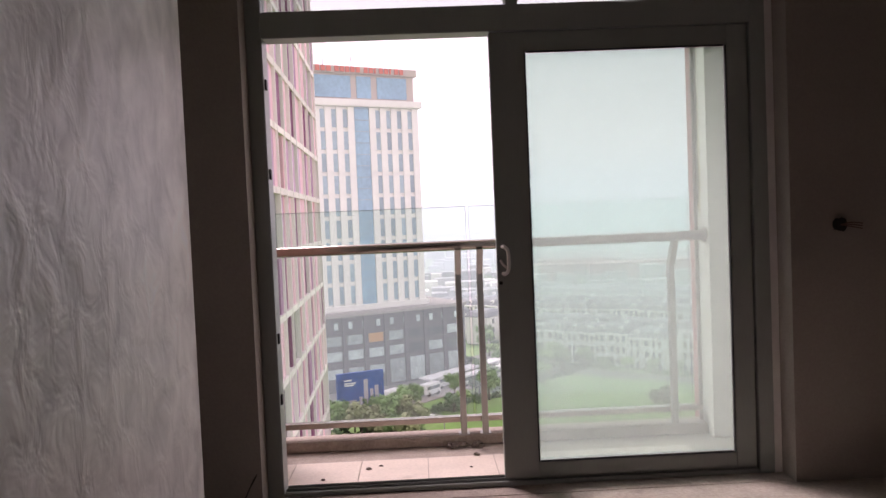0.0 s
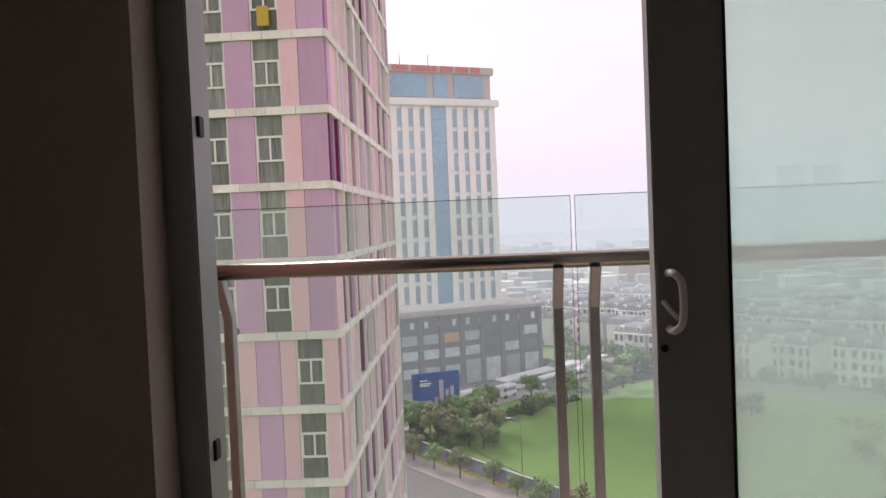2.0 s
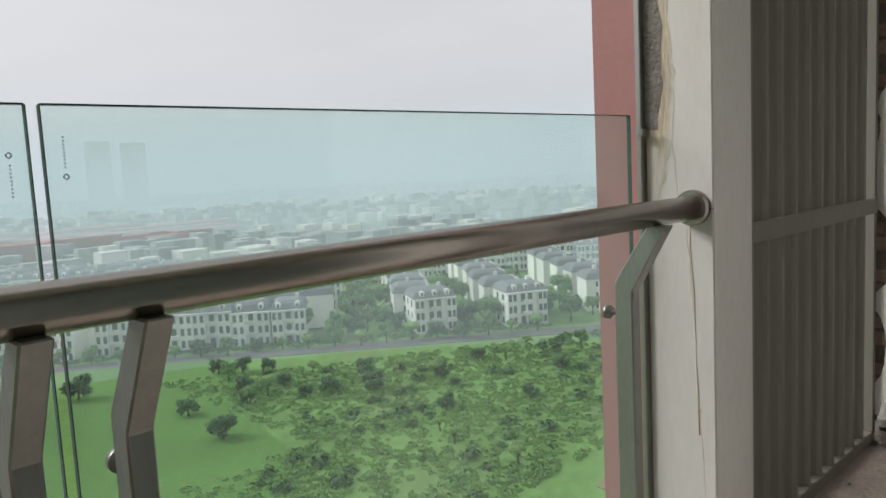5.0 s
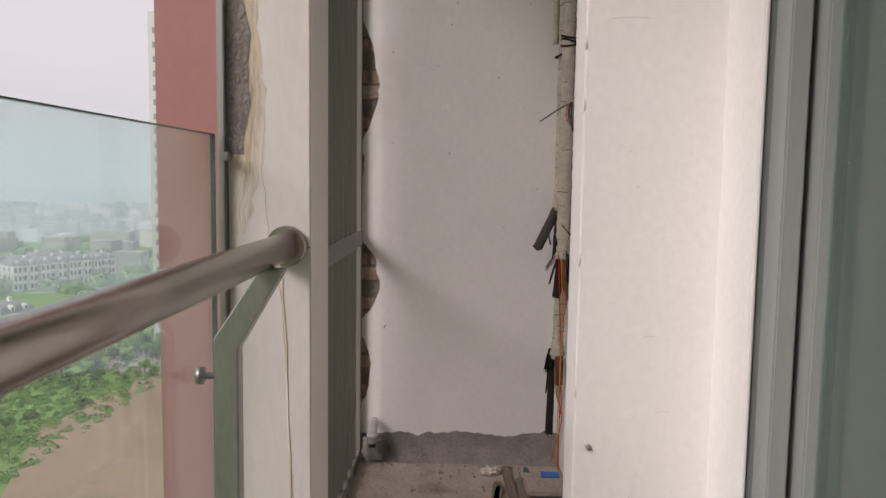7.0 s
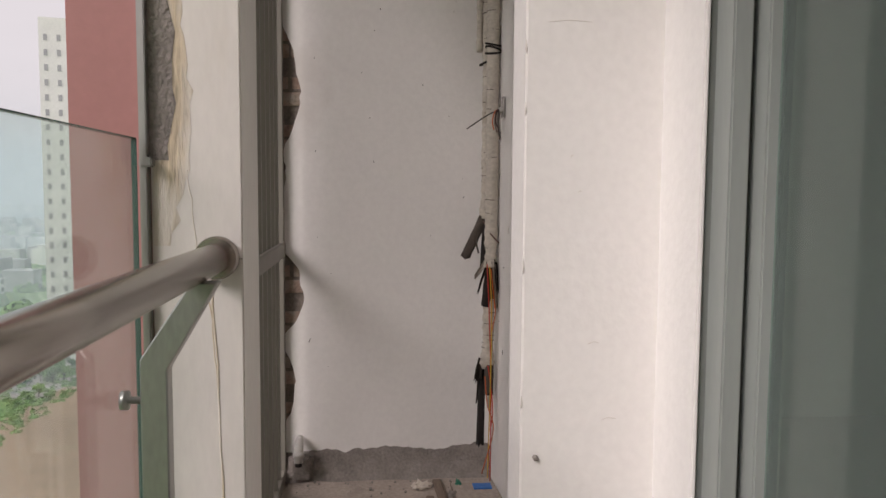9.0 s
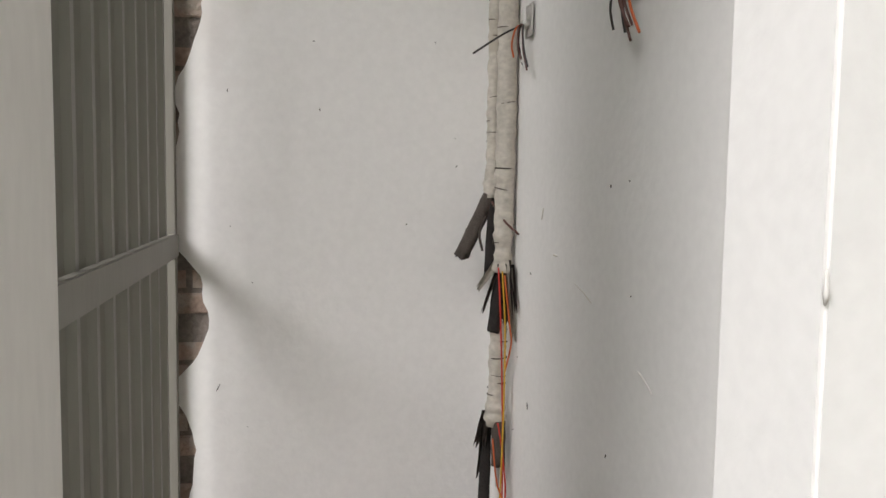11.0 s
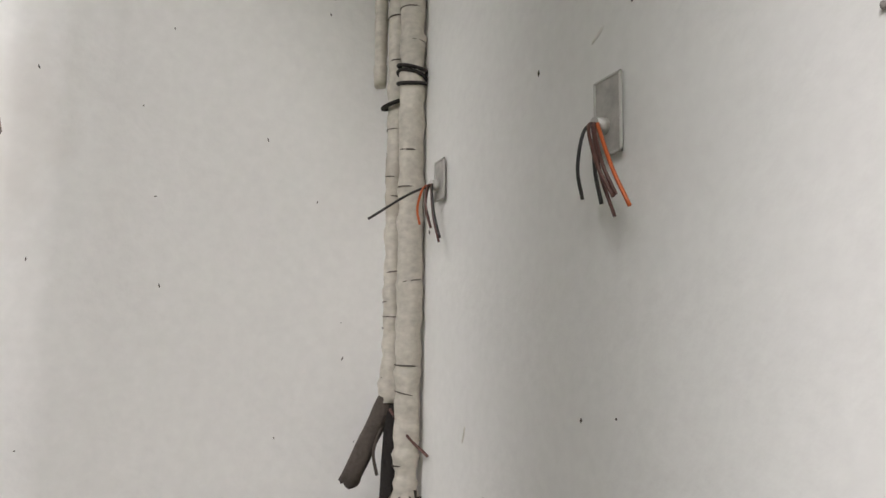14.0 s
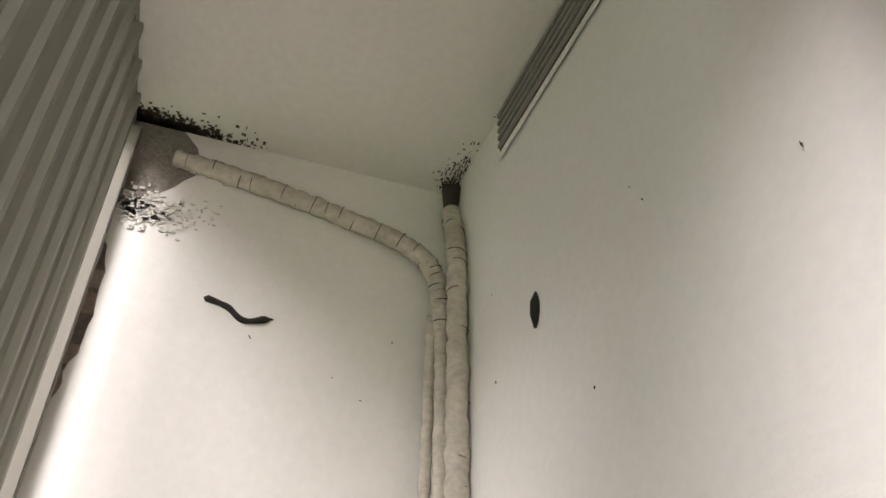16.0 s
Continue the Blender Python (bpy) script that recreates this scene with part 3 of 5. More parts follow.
sleeve("foam_core", (4.075, 0.97, 0.97), (4.088, 0.985, 0.805), 0.019, 0.020, FOAM, 8, "black foam core", 0.006)
flap("torn_wrap", (4.10, 0.995, 0.57), (4.12, 1.02, 0.46), 0.034, FOAMBROWN, 9)
flap("torn_wrap", (4.10, 1.0, 0.55), (4.13, 1.01, 0.37), 0.022, FOAMBROWN, 10)
sleeve("grey_sleeve", (4.085, 0.966, 0.55), (4.08, 0.966, 0.42), 0.021, 0.021, FOAMBROWN, 12, "weathered foam sleeve", 0.006)
sleeve("lower_sleeve", (4.125, 0.99, 0.52), (4.135, 0.995, 0.18), 0.015, 0.019, FOAM, 11, "black foam tube")
part("copper_stub", rod(bmesh.new(), [(4.08, 0.966, 0.45), (4.079, 0.968, 0.36)], 0.006, 8), PLASTIC_WHITE, pipes, "pale pipe end")
for k, (mat, a, b, c, d) in enumerate(((WIRE_RED, (4.05, 0.985, 0.99), (4.045, 0.975, 0.8), (4.05, 0.962, 0.45), (4.06, 0.96, 0.04)),
                                    (WIRE_YELLOW, (4.045, 0.975, 0.98), (4.04, 0.965, 0.8), (4.045, 0.965, 0.5), (4.07, 0.97, 0.05)),
                                    (WIRE_RED, (4.06, 0.975, 0.55), (4.05, 0.965, 0.48), (4.04, 0.955, 0.36), (4.06, 0.96, 0.27)),
                                    (WIRE_ORANGE, (4.075, 0.985, 0.50), (4.06, 0.975, 0.38), (4.02, 0.955, 0.28), (4.10, 0.99, 0.06)),
                                    (WIRE_ORANGE, (4.04, 0.97, 0.97), (4.03, 0.955, 0.83), (4.025, 0.952, 0.78), (4.045, 0.962, 0.70)))):
    part("wire", rod(bmesh.new(), bend([a, b, c, d]), 0.0026, 6), mat, pipes)
part("wire_hook", rod(bmesh.new(), bend([(4.10, 0.995, 1.17), (4.05, 0.972, 1.12), (4.0, 0.945, 1.085)]), 0.0032, 6), WIRE_BROWN, pipes)


# ---- open wall boxes with loose wires ----
def wall_box(x, z, w, h, wires, seed, label):
    ob = thing("junction_box", label, "wall box", (x, 0.938, z))
    rim = bmesh.new()
    for lo, hi in (((-w / 2, 0, -h / 2), (-w / 2 + 0.004, 0.004, h / 2)), ((w / 2 - 0.004, 0, -h / 2), (w / 2, 0.004, h / 2)), ((-w / 2, 0, h / 2 - 0.004), (w / 2, 0.004, h / 2)), ((-w / 2, 0, -h / 2), (w / 2, 0.004, -h / 2 + 0.004))):
        slab(rim, lo, hi, 0.001)
    part("rim", rim, PLASTIC_WHITE, ob)
    part("back", box((-w / 2 + 0.003, 0.0005, -h / 2 + 0.003), (w / 2 - 0.003, 0.0022, h / 2 - 0.003)), BOXGREY, ob, "dull grey box back")
    part("conduit", rod(bmesh.new(), [(0.005, 0.0, -h * 0.12), (0.005, 0.02, -h * 0.12)], 0.011, 12), PLASTIC_WHITE, ob)
    r = random.Random(seed)
    for k in range(wires):
        dx, drop, out = r.uniform(-0.065, 0.02), r.uniform(0.06, 0.12), r.uniform(0.025, 0.05)
        m = (WIRE_BROWN, WIRE_BLACK, WIRE_ORANGE, WIRE_BROWN, WIRE_BLACK)[k % 5]
        line = bend([(0.005, 0.012, -h * 0.12), (0.005 + dx * 0.3, out * 0.8, -h * 0.2), (0.005 + dx * 0.9, out, -h * 0.2 - drop * 0.55), (0.005 + dx * 1.3, out * 0.8, -h * 0.2 - drop)])
        part("wire", rod(bmesh.new(), line, 0.0026, 6), m, ob)
    return ob


wall_box(3.352, 1.605, 0.062, 0.105, 6, 3, "open electrical wall box with brown and black wires hanging out")
b2 = wall_box(3.965, 1.64, 0.055, 0.085, 5, 8, "small open electrical wall box with loose wires")
part("long_wire", rod(bmesh.new(), bend([(0, 0.012, -0.01), (0.02, 0.06, -0.03), (0.0, 0.15, -0.09)]), 0.0026, 6), WIRE_BLACK, b2)
structure_knob = thing("wall_plug", "small dark plug hole in the wall", "wall plug", (2.96, 0.934, 1.59))
part("plug", rod(bmesh.new(), [(0, -0.002, 0), (0, 0.003, 0)], [0.004, 0.003], 8, 0.3), BARE, structure_knob)

# ---- alcove clutter ----
drain = thing("drain_pipe", "capped grey plastic drain stub by the wall", "pipe", (4.19, 1.79, 0))
part("stub", rod(bmesh.new(), [(0.05, 0, 0.19), (0, 0, 0.185), (-0.03, 0, 0.165), (-0.04, 0, 0.11)], [0.018, 0.02, 0.02, 0.02], 12), PLASTIC_WHITE, drain)
part("collar", rod(bmesh.new(), [(-0.034, 0, 0.155), (-0.037, 0, 0.135)], 0.025, 12), PLASTIC_WHITE, drain)
part("mouth", rod(bmesh.new(), [(-0.04, 0, 0.115), (-0.041, 0, 0.095)], 0.015, 12), FOAM, drain)
part("cement_block", box((0.0, -0.06, 0), (0.07, 0.05, 0.13), 0.02), BARE, drain, "lump of rough cement")
for k, (x, y, a, ln) in enumerate(((3.85, 1.17, 0.05, 0.62), (3.83, 1.115, -0.02, 0.60), (3.78, 1.247, -0.10, 0.40), (3.75, 1.245, -0.12, 0.36))):
    b = thing("batten", "dirty narrow wooden batten lying on the floor", "batten", (x, y, 0), a, "battens on the floor")
    part("wood", box((-ln / 2, -0.018, 0.0), (ln / 2, 0.018, 0.018), 0.003), WOOD, b)
tile = thing("loose_tile", "thick dusty slab lying on the alcove floor", "slab", (3.97, 1.02, 0), 0.06)
part("slab", box((-0.13, -0.085, 0.012), (0.13, 0.10, 0.032), 0.005), CONCRETE, tile)
part("foot", box((-0.10, -0.06, 0.0), (0.10, 0.07, 0.012)), BARE, tile)
scrap = tagged(new("blue_scrap", mesh_of("scrap", box((-0.03, -0.04, 0), (0.03, 0.04, 0.006), 0.002), BLUE)), "torn blue plastic scrap on the slab", "scrap")
scrap.location = (4.02, 1.0, 0.032)


def crumple(name, label, at, size, mat, seed):
    bm = bmesh.new()
    bmesh.ops.create_icosphere(bm, subdivisions=3, radius=1)
    for v in bm.verts:
        k = 0.7 + 0.55 * noise.noise(v.co * 2.3 + Vector((seed, 0, 0))) + 0.3 * noise.noise(v.co * 6 + Vector((0, seed, 0)))
        v.co = Vector((v.co.x * size[0] * k, v.co.y * size[1] * k, max(-0.3, v.co.z) * size[2] * k))
    low_z = min(v.co.z for v in bm.verts)
    for v in bm.verts:
        v.co.z -= low_z
    ob = tagged(new(name, mesh_of(name, bm, mat)), label, "rubbish")
    ob.location = at
    return ob


crumple("crumpled_paper", "crumpled pale paper on the dirty floor", (4.1, 1.255, 0), (0.04, 0.055, 0.03), PAPER, 1)
crumple("green_bag", "crumpled green plastic bag on the floor", (4.06, 1.10, 0), (0.025, 0.02, 0.045), GREENBAG, 4)
crumple("cement_lump", "lump of dried cement on the floor", (3.98, 1.13, 0), (0.04, 0.025, 0.03), BARE, 6)
for k, (x, y, sx) in enumerate(((0.86, 1.80, 0.05), (0.93, 1.81, 0.04), (1.02, 1.80, 0.05), (1.0, 1.62, 0.025), (0.35, 1.45, 0.02), (0.42, 1.5, 0.015), (0.1, 1.3, 0.015), (0.95, 1.4, 0.012))):
    crumple("cement_lump", "dark lump of dried cement by the kerb", (x, y, Z_BALC), (sx, sx * 0.7, sx * 0.6), MORTAR, 10 + k)
bm = bmesh.new()
for i in range(260):
    x, y, s = spots.uniform(2.9, 4.2), spots.uniform(0.96, 1.8), abs(spots.gauss(0.003, 0.004)) + 0.002
    slab(bm, (x, y, 0.0), (x + s * 1.4, y + s, s * 0.7))
tagged(new("floor_grit", mesh_of("floor_grit", bm, BARE)), "plaster crumbs and grit on the floor", "grit", kind="stuff")

# ---- balustrade ----
rail = thing("balustrade", "steel handrail on bent posts with clear glass panels", "balustrade", kind="structure")
part("handrail", rod(bmesh.new(), [(-0.565, Y_RAIL, Z_RAIL), (0.5, Y_RAIL, Z_RAIL), (1.5, Y_RAIL, Z_RAIL), (2.52, Y_RAIL, Z_RAIL)], 0.0315, 28), STEEL, rail, "round polished steel handrail")
for x0, x1 in ((2.50, 2.525), (-0.565, -0.54)):
    fl = part("flange", rod(bmesh.new(), [(x0, Y_RAIL, Z_RAIL), (x0 + 0.008, Y_RAIL, Z_RAIL), (x0 + 0.010, Y_RAIL, Z_RAIL), (x1, Y_RAIL, Z_RAIL)], [0.043, 0.043, 0.046, 0.046], 28), STEEL, rail)
for x in (-0.365, 0.941, 1.080, 2.318):
    bm = bmesh.new()
    front = [(1.755, 1.128), (1.850, 0.965), (1.850, Z_BALC + 0.06)]
    back = [(1.805, 1.128), (1.900, 0.985), (1.900, Z_BALC + 0.06)]
    ring = []
    for (a, za), (b, zb) in zip(front, back):
        ring.append([bm.verts.new(q) for q in ((x - 0.019, a, za), (x + 0.019, a, za), (x + 0.019, b, zb), (x - 0.019, b, zb))])
    for r0, r1 in zip(ring, ring[1:]):
        for k in range(4):
            bm.faces.new((r0[k], r0[(k + 1) % 4], r1[(k + 1) % 4], r1[k]))
    bm.faces.new(ring[0])
    bm.faces.new(ring[-1][::-1])
    bmesh.ops.bevel(bm, geom=bm.edges[:], offset=0.003, segments=1, affect="EDGES")
    post = part("post", bm, POSTSTEEL, rail, "bent steel post")
    for z in (0.905, 0.12):
        bolt = rod(bmesh.new(), [(x, 1.89, z), (x, 1.925, z), (x, 1.926, z), (x, Y_GLASS - 0.006, z)], [0.007, 0.007, 0.018, 0.018], 14)
        part("bolt", bolt, POSTSTEEL, post)
    part("base_plate", box((x - 0.035, 1.845, Z_BALC + 0.058), (x + 0.035, 1.93, Z_BALC + 0.068), 0.002), POSTSTEEL, post)
for x0, x1, mx in ((-0.50, 1.010, 0.985), (1.028, 2.466, 1.052)):
    gl = part("glass_panel", box((x0, Y_GLASS, 0.03), (x1, Y_GLASS + 0.010, 1.40)), RAIL_GLASS, rail, "clear greenish glass panel")
    gl.visible_shadow = False
    part("polished_edge", box((x0 + 0.001, Y_GLASS - 0.0005, 1.3995), (x1 - 0.001, Y_GLASS + 0.0105, 1.402)), GLASS_EDGE, gl)
    part("polished_edge", box((x0 - 0.001, Y_GLASS - 0.0005, 0.03), (x0 + 0.0005, Y_GLASS + 0.0105, 1.40)), GLASS_EDGE, gl)
    part("polished_edge", box((x1 - 0.0005, Y_GLASS - 0.0005, 0.03), (x1 + 0.001, Y_GLASS + 0.0105, 1.40)), GLASS_EDGE, gl)
    zc = 1.335 if mx < 1 else 1.305
    bm = bmesh.new()
    for k in range(4):
        a = math.pi / 2 * k
        p, q = Vector((0.004 * math.cos(a), 0, 0.004 * math.sin(a))), Vector((0.004 * math.cos(a + 1.57), 0, 0.004 * math.sin(a + 1.57)))
        rod(bm, [Vector((mx, Y_GLASS - 0.001, zc)) + p, Vector((mx, Y_GLASS - 0.001, zc)) + q], 0.0007, 5)
    for k in range(9):
        s = -1 if mx < 1 else 1
        slab(bm, (mx - 0.0012, Y_GLASS - 0.0015, zc + s * (0.012 + 0.005 * k)), (mx + 0.0012, Y_GLASS - 0.0005, zc + s * (0.0135 + 0.005 * k)))
    part("glass_mark", bm, GASKET, gl, "small printed glass stamp")
part("bottom_rail", box((-0.565, Y_GLASS - 0.035, 0.0), (2.52, Y_GLASS + 0.03, 0.035), 0.004), STEEL, rail, "steel rail under the glass")

# ---- sliding balcony door ----
door = thing("door_1", "wide aluminium sliding balcony door, left side open, filmed glass", "sliding door", (0, Y_DOOR, 0), kind="structure")


def bars(name, bm_list, parent, mat=ALU, label=""):
    for lo, hi in bm_list:
        part(name, box(lo, hi, 0.004), mat, parent, label)


bars("frame", (((X_L, -0.06, 0.0), (-0.004, 0.06, H_OPEN)), ((2.345, -0.06, 0.0), (2.42, 0.06, H_OPEN)), ((-0.004, -0.06, H_DOOR + 0.005), (2.345, 0.06, H_DOOR + 0.13)), ((-0.004, -0.06, H_OPEN - 0.06), (2.345, 0.06, H_OPEN)), ((-0.004, -0.055, 0.0), (2.345, 0.058, 0.022))), door)
bars("mullion", (((1.165, -0.05, H_DOOR + 0.13), (1.225, 0.05, H_OPEN - 0.06)),), door)
for y in (-0.03, 0.02):
    bars("track", (((0.0, y - 0.004, 0.022), (2.345, y + 0.004, 0.034)),), door)
for x0, x1 in ((-0.004, 1.165), (1.225, 2.345)):
    p = part("transom_pane", box((x0, -0.004, H_DOOR + 0.13), (x1, 0.004, H_OPEN - 0.06)), TRANSOM_GLASS, door)
    p.visible_shadow = False
sash = part("sash", box((1.078, -0.05, 0.036), (1.247, -0.006, H_DOOR), 0.004), ALU, door, "sliding sash stile")
bars("stile", (((2.232, -0.05, 0.036), (2.335, -0.006, H_DOOR)),), sash)
bars("sash_rail", (((1.247, -0.049, H_DOOR - 0.095), (2.232, -0.007, H_DOOR)), ((1.247, -0.049, 0.036), (2.232, -0.007, 0.11))), sash)
bars("gasket", (((1.247, -0.052, 0.11), (1.254, -0.032, H_DOOR - 0.095)), ((2.225, -0.052, 0.11), (2.232, -0.032, H_DOOR - 0.095)), ((1.254, -0.052, H_DOOR - 0.102), (2.225, -0.032, H_DOOR - 0.095)), ((1.254, -0.052, 0.11), (2.225, -0.032, 0.117))), sash, GASKET)
pane = part("pane", box((1.254, -0.031, 0.117), (2.225, -0.025, H_DOOR - 0.102)), SASH_GLASS, sash, "greenish filmed glass pane")
pane.visible_shadow = False
fixed = part("fixed_sash", box((1.085, 0.008, 0.036), (1.165, 0.048, H_DOOR), 0.004), ALU, door, "outer sash stile")
bars("stile", (((2.265, 0.008, 0.036), (2.340, 0.048, H_DOOR)),), fixed)
bars("sash_rail", (((1.165, 0.009, H_DOOR - 0.08), (2.265, 0.047, H_DOOR)), ((1.165, 0.009, 0.036), (2.265, 0.047, 0.10))), fixed)
hx, hz = 1.092, 1.093
HANDLE = material('white_handle', (0.8, 0.79, 0.77), 0.35, vary=0.03)
bm = rod(bmesh.new(), bend([(hx + 0.012, -0.055, hz + 0.085), (hx + 0.02, -0.09, hz + 0.085), (hx + 0.035, -0.10, hz + 0.06), (hx + 0.035, -0.10, hz - 0.02), (hx + 0.02, -0.09, hz - 0.045), (hx + 0.012, -0.055, hz - 0.045)], 6), 0.009, 10)
handle = part("handle", bm, HANDLE, sash, "pale aluminium pull handle")
for z0, z1 in ((hz - 0.12, hz + 0.10),):
    part("lock_plate", box((hx - 0.014, -0.060, z0), (hx + 0.016, -0.050, z1), 0.004), ALU, sash)
part("lock_lever", rod(bmesh.new(), [(hx, -0.06, hz + 0.02), (hx + 0.012, -0.075, hz), (hx + 0.03, -0.08, hz - 0.02)], 0.006, 8), HANDLE, sash)
part("keyhole", rod(bmesh.new(), [(hx, -0.058, hz - 0.09), (hx, -0.064, hz - 0.09)], 0.009, 12), GASKET, sash)
for z in (0.45, 0.75, 1.55, 1.98):
    part("latch_keep", box((-0.006, -0.03, z), (0.004, 0.0, z + 0.05), 0.002), GASKET, door, "dark latch keep")

# wire stub on the room wall
stub = thing("wire_stub", "dark plug with short loose wires on the wall", "wire", (2.69, Y_IN, 1.22))
part("plug", rod(bmesh.new(), [(0, 0, 0), (0, -0.02, 0)], 0.032, 10, 0.3), FOAM, stub)
for k in range(3):
    part("wire", rod(bmesh.new(), bend([(0, -0.02, 0), (0.03, -0.06, 0.01 * k - 0.01), (0.075, -0.07, 0.012 * k - 0.02)]), 0.003, 6), WIRE_BROWN, stub)
part("crack", rod(bmesh.new(), bend([(-0.10, Y_IN, 0.17), (-0.14, Y_IN, 0.10), (-0.16, Y_IN, 0.06), (-0.21, Y_IN, 0.02)], 5), [0.001] + [0.004] * 14 + [0.001], 5, 0.6), FOAM, bpy.data.objects["wall_window"], "black crack low on the wall")

# ---- floor tiles and bricks, piece by piece ----
me = mesh_of("tile", box((0.002, 0.002, 0), (0.398, 0.398, 0.004), 0.0015), FLOOR_TILE)
for i in range(8):
    for j in range(3):
        x, y = -0.5 + 0.4 * i, Y_OUT + 0.012 + 0.4 * j
        if x < 2.3 and y < 1.4:
            piece("tile", me, bpy.data.objects["floor_balcony"], (x, y, Z_BALC - 0.004))
me = mesh_of("brick", box((0, 0, 0), (0.05, 0.20, 0.058), 0.004), BRICK)
for k in range(45):
    for y in (1.62, 1.83) if k % 2 else (1.52, 1.73, 1.94):
        if 1.6 < y < 1.9:
            piece("brick", me, wall_end, (X_END + 0.009 + 0.004 * (k * 7 % 3), y, 0.02 + 0.0685 * k))

# ================= the view outside =================
G = -41.0
FIELD = material("rough_field", (0.17, 0.30, 0.085), 0.95, vary=0.35, scale=0.05, fine=0.6, bump=0, stain=(0.21, 0.26, 0.11), stain_at=0.55)
LAWN = material("lawn_grass", (0.125, 0.255, 0.055), 0.95, vary=0.2, scale=0.07, fine=0.9, bump=0, stain=(0.13, 0.225, 0.065), stain_at=0.6)
ASPHALT = material("pale_asphalt", (0.17, 0.165, 0.16), 0.9, vary=0.15, scale=0.2, fine=2, bump=0)
PAVING = material("pale_paving", (0.32, 0.29, 0.27), 0.9, vary=0.2, scale=0.3, fine=2, bump=0, stain=(0.24, 0.2, 0.18))
DIRT = material("bare_earth", (0.34, 0.24, 0.17), 0.95, vary=0.2, scale=0.08, fine=0.8, bump=0, stain=(0.22, 0.21, 0.12), stain_at=0.6)
LEAF = [material("leaves_" + n, c, 0.8, vary=0.35, scale=0.8, fine=5, bump=0, spread=0.2) for n, c in (("mid", (0.19, 0.32, 0.12)), ("dark", (0.095, 0.17, 0.08)), ("pale", (0.27, 0.42, 0.14)), ("brown", (0.22, 0.25, 0.12)))]
BARK = material("bark", (0.12, 0.10, 0.08), 0.9)
VILLA = material("villa_render", (0.86, 0.845, 0.80), 0.8, vary=0.1, scale=0.3, fine=3, bump=0, spread=0.14)
VILLA_ROOF = material("slate_roof", (0.22, 0.23, 0.24), 0.8, vary=0.2, scale=0.4, fine=3, bump=0, spread=0.2)
DARKGLASS = material("dark_window_glass", (0.12, 0.14, 0.145), 0.15, vary=0.2, scale=0.5, spread=0.4, bump=0)
CITY = material("far_roofs", (0.42, 0.43, 0.42), 0.9, vary=0.4, scale=0.05, fine=0.3, bump=0, stain=(0.24, 0.26, 0.25), stain_at=0.5)
REDROOF = material("red_tile_roof", (0.42, 0.20, 0.17), 0.9, vary=0.15, scale=0.2, fine=2, bump=0)
PINK = material("pink_panel", (0.82, 0.52, 0.59), 0.6, vary=0.07, scale=0.6, fine=4, bump=0, stretch=(1, 1, 0.3), spread=0.06)
LILAC = material("lilac_panel", (0.58, 0.36, 0.53), 0.6, vary=0.07, scale=0.6, fine=4, bump=0, stretch=(1, 1, 0.3), spread=0.08)
PURPLE = material("mauve_panel", (0.40, 0.20, 0.35), 0.6, vary=0.07, scale=0.6, fine=4, bump=0, spread=0.08)
DARKPURPLE = material("dark_plum_panel", (0.17, 0.012, 0.095), 0.55, vary=0.1, scale=0.6, fine=4, bump=0, spread=0.1)
BAND = material("off_white_band", (0.78, 0.74, 0.70), 0.7, vary=0.12, scale=0.8, fine=5, bump=0, spread=0.08, stain=(0.52, 0.45, 0.40))
WHITEFRAME = material("white_window_frame", (0.78, 0.76, 0.74), 0.5, vary=0.05, bump=0)
CURTAIN = material("curtained_window", (0.22, 0.235, 0.22), 0.35, vary=0.55, scale=2.5, fine=9, bump=0, stretch=(2.2, 2.2, 0.12), spread=0.5)
GREYLOUV = material("grey_louvre_panel", (0.30, 0.29, 0.29), 0.6, vary=0.1, bump=0)
HOTEL = material("pale_hotel_stone", (0.78, 0.76, 0.71), 0.8, vary=0.05, scale=0.1, fine=1, bump=0)
HOTEL_TAN = material("tan_hotel_stone", (0.48, 0.40, 0.34), 0.8, vary=0.05, scale=0.1, fine=1, bump=0)
HOTEL_GLASS = material("blue_hotel_glass", (0.24, 0.35, 0.41), 0.3, vary=0.2, scale=0.2, fine=1, bump=0, spread=0.2)
HOTEL_BLUE = material("bright_blue_glass", (0.18, 0.36, 0.49), 0.3, vary=0.25, scale=0.15, fine=1, bump=0)
PODIUM = material("charcoal_podium", (0.095, 0.095, 0.10), 0.8, vary=0.15, scale=0.1, fine=1, bump=0)
LITGLASS = material("pale_shop_glass", (0.38, 0.46, 0.45), 0.3, vary=0.4, scale=0.5, fine=2, bump=0, spread=0.35)
AMBER = material("amber_blind", (0.50, 0.26, 0.09), 0.7, vary=0.3, bump=0)
SIGNRED = material("red_sign_letters", (0.60, 0.10, 0.04), 0.6, vary=0.1, bump=0)
SIGNBLUE = material("billboard_blue", (0.03, 0.09, 0.30), 0.6, vary=0.4, scale=0.25, fine=1, bump=0)
SIGNPALE = material("billboard_pale", (0.45, 0.42, 0.48), 0.6, vary=0.2, bump=0)
VANWHITE = material("white_vehicle", (0.78, 0.78, 0.78), 0.4, vary=0.05, bump=0)
MURAL = material("painted_hoarding", (0.22, 0.25, 0.30), 0.8, vary=0.4, scale=0.4, fine=1, bump=0, stain=(0.42, 0.16, 0.30), stain_at=0.55)
YELLOW = material("yellow_stripe", (0.55, 0.40, 0.05), 0.8, vary=0.1, bump=0)


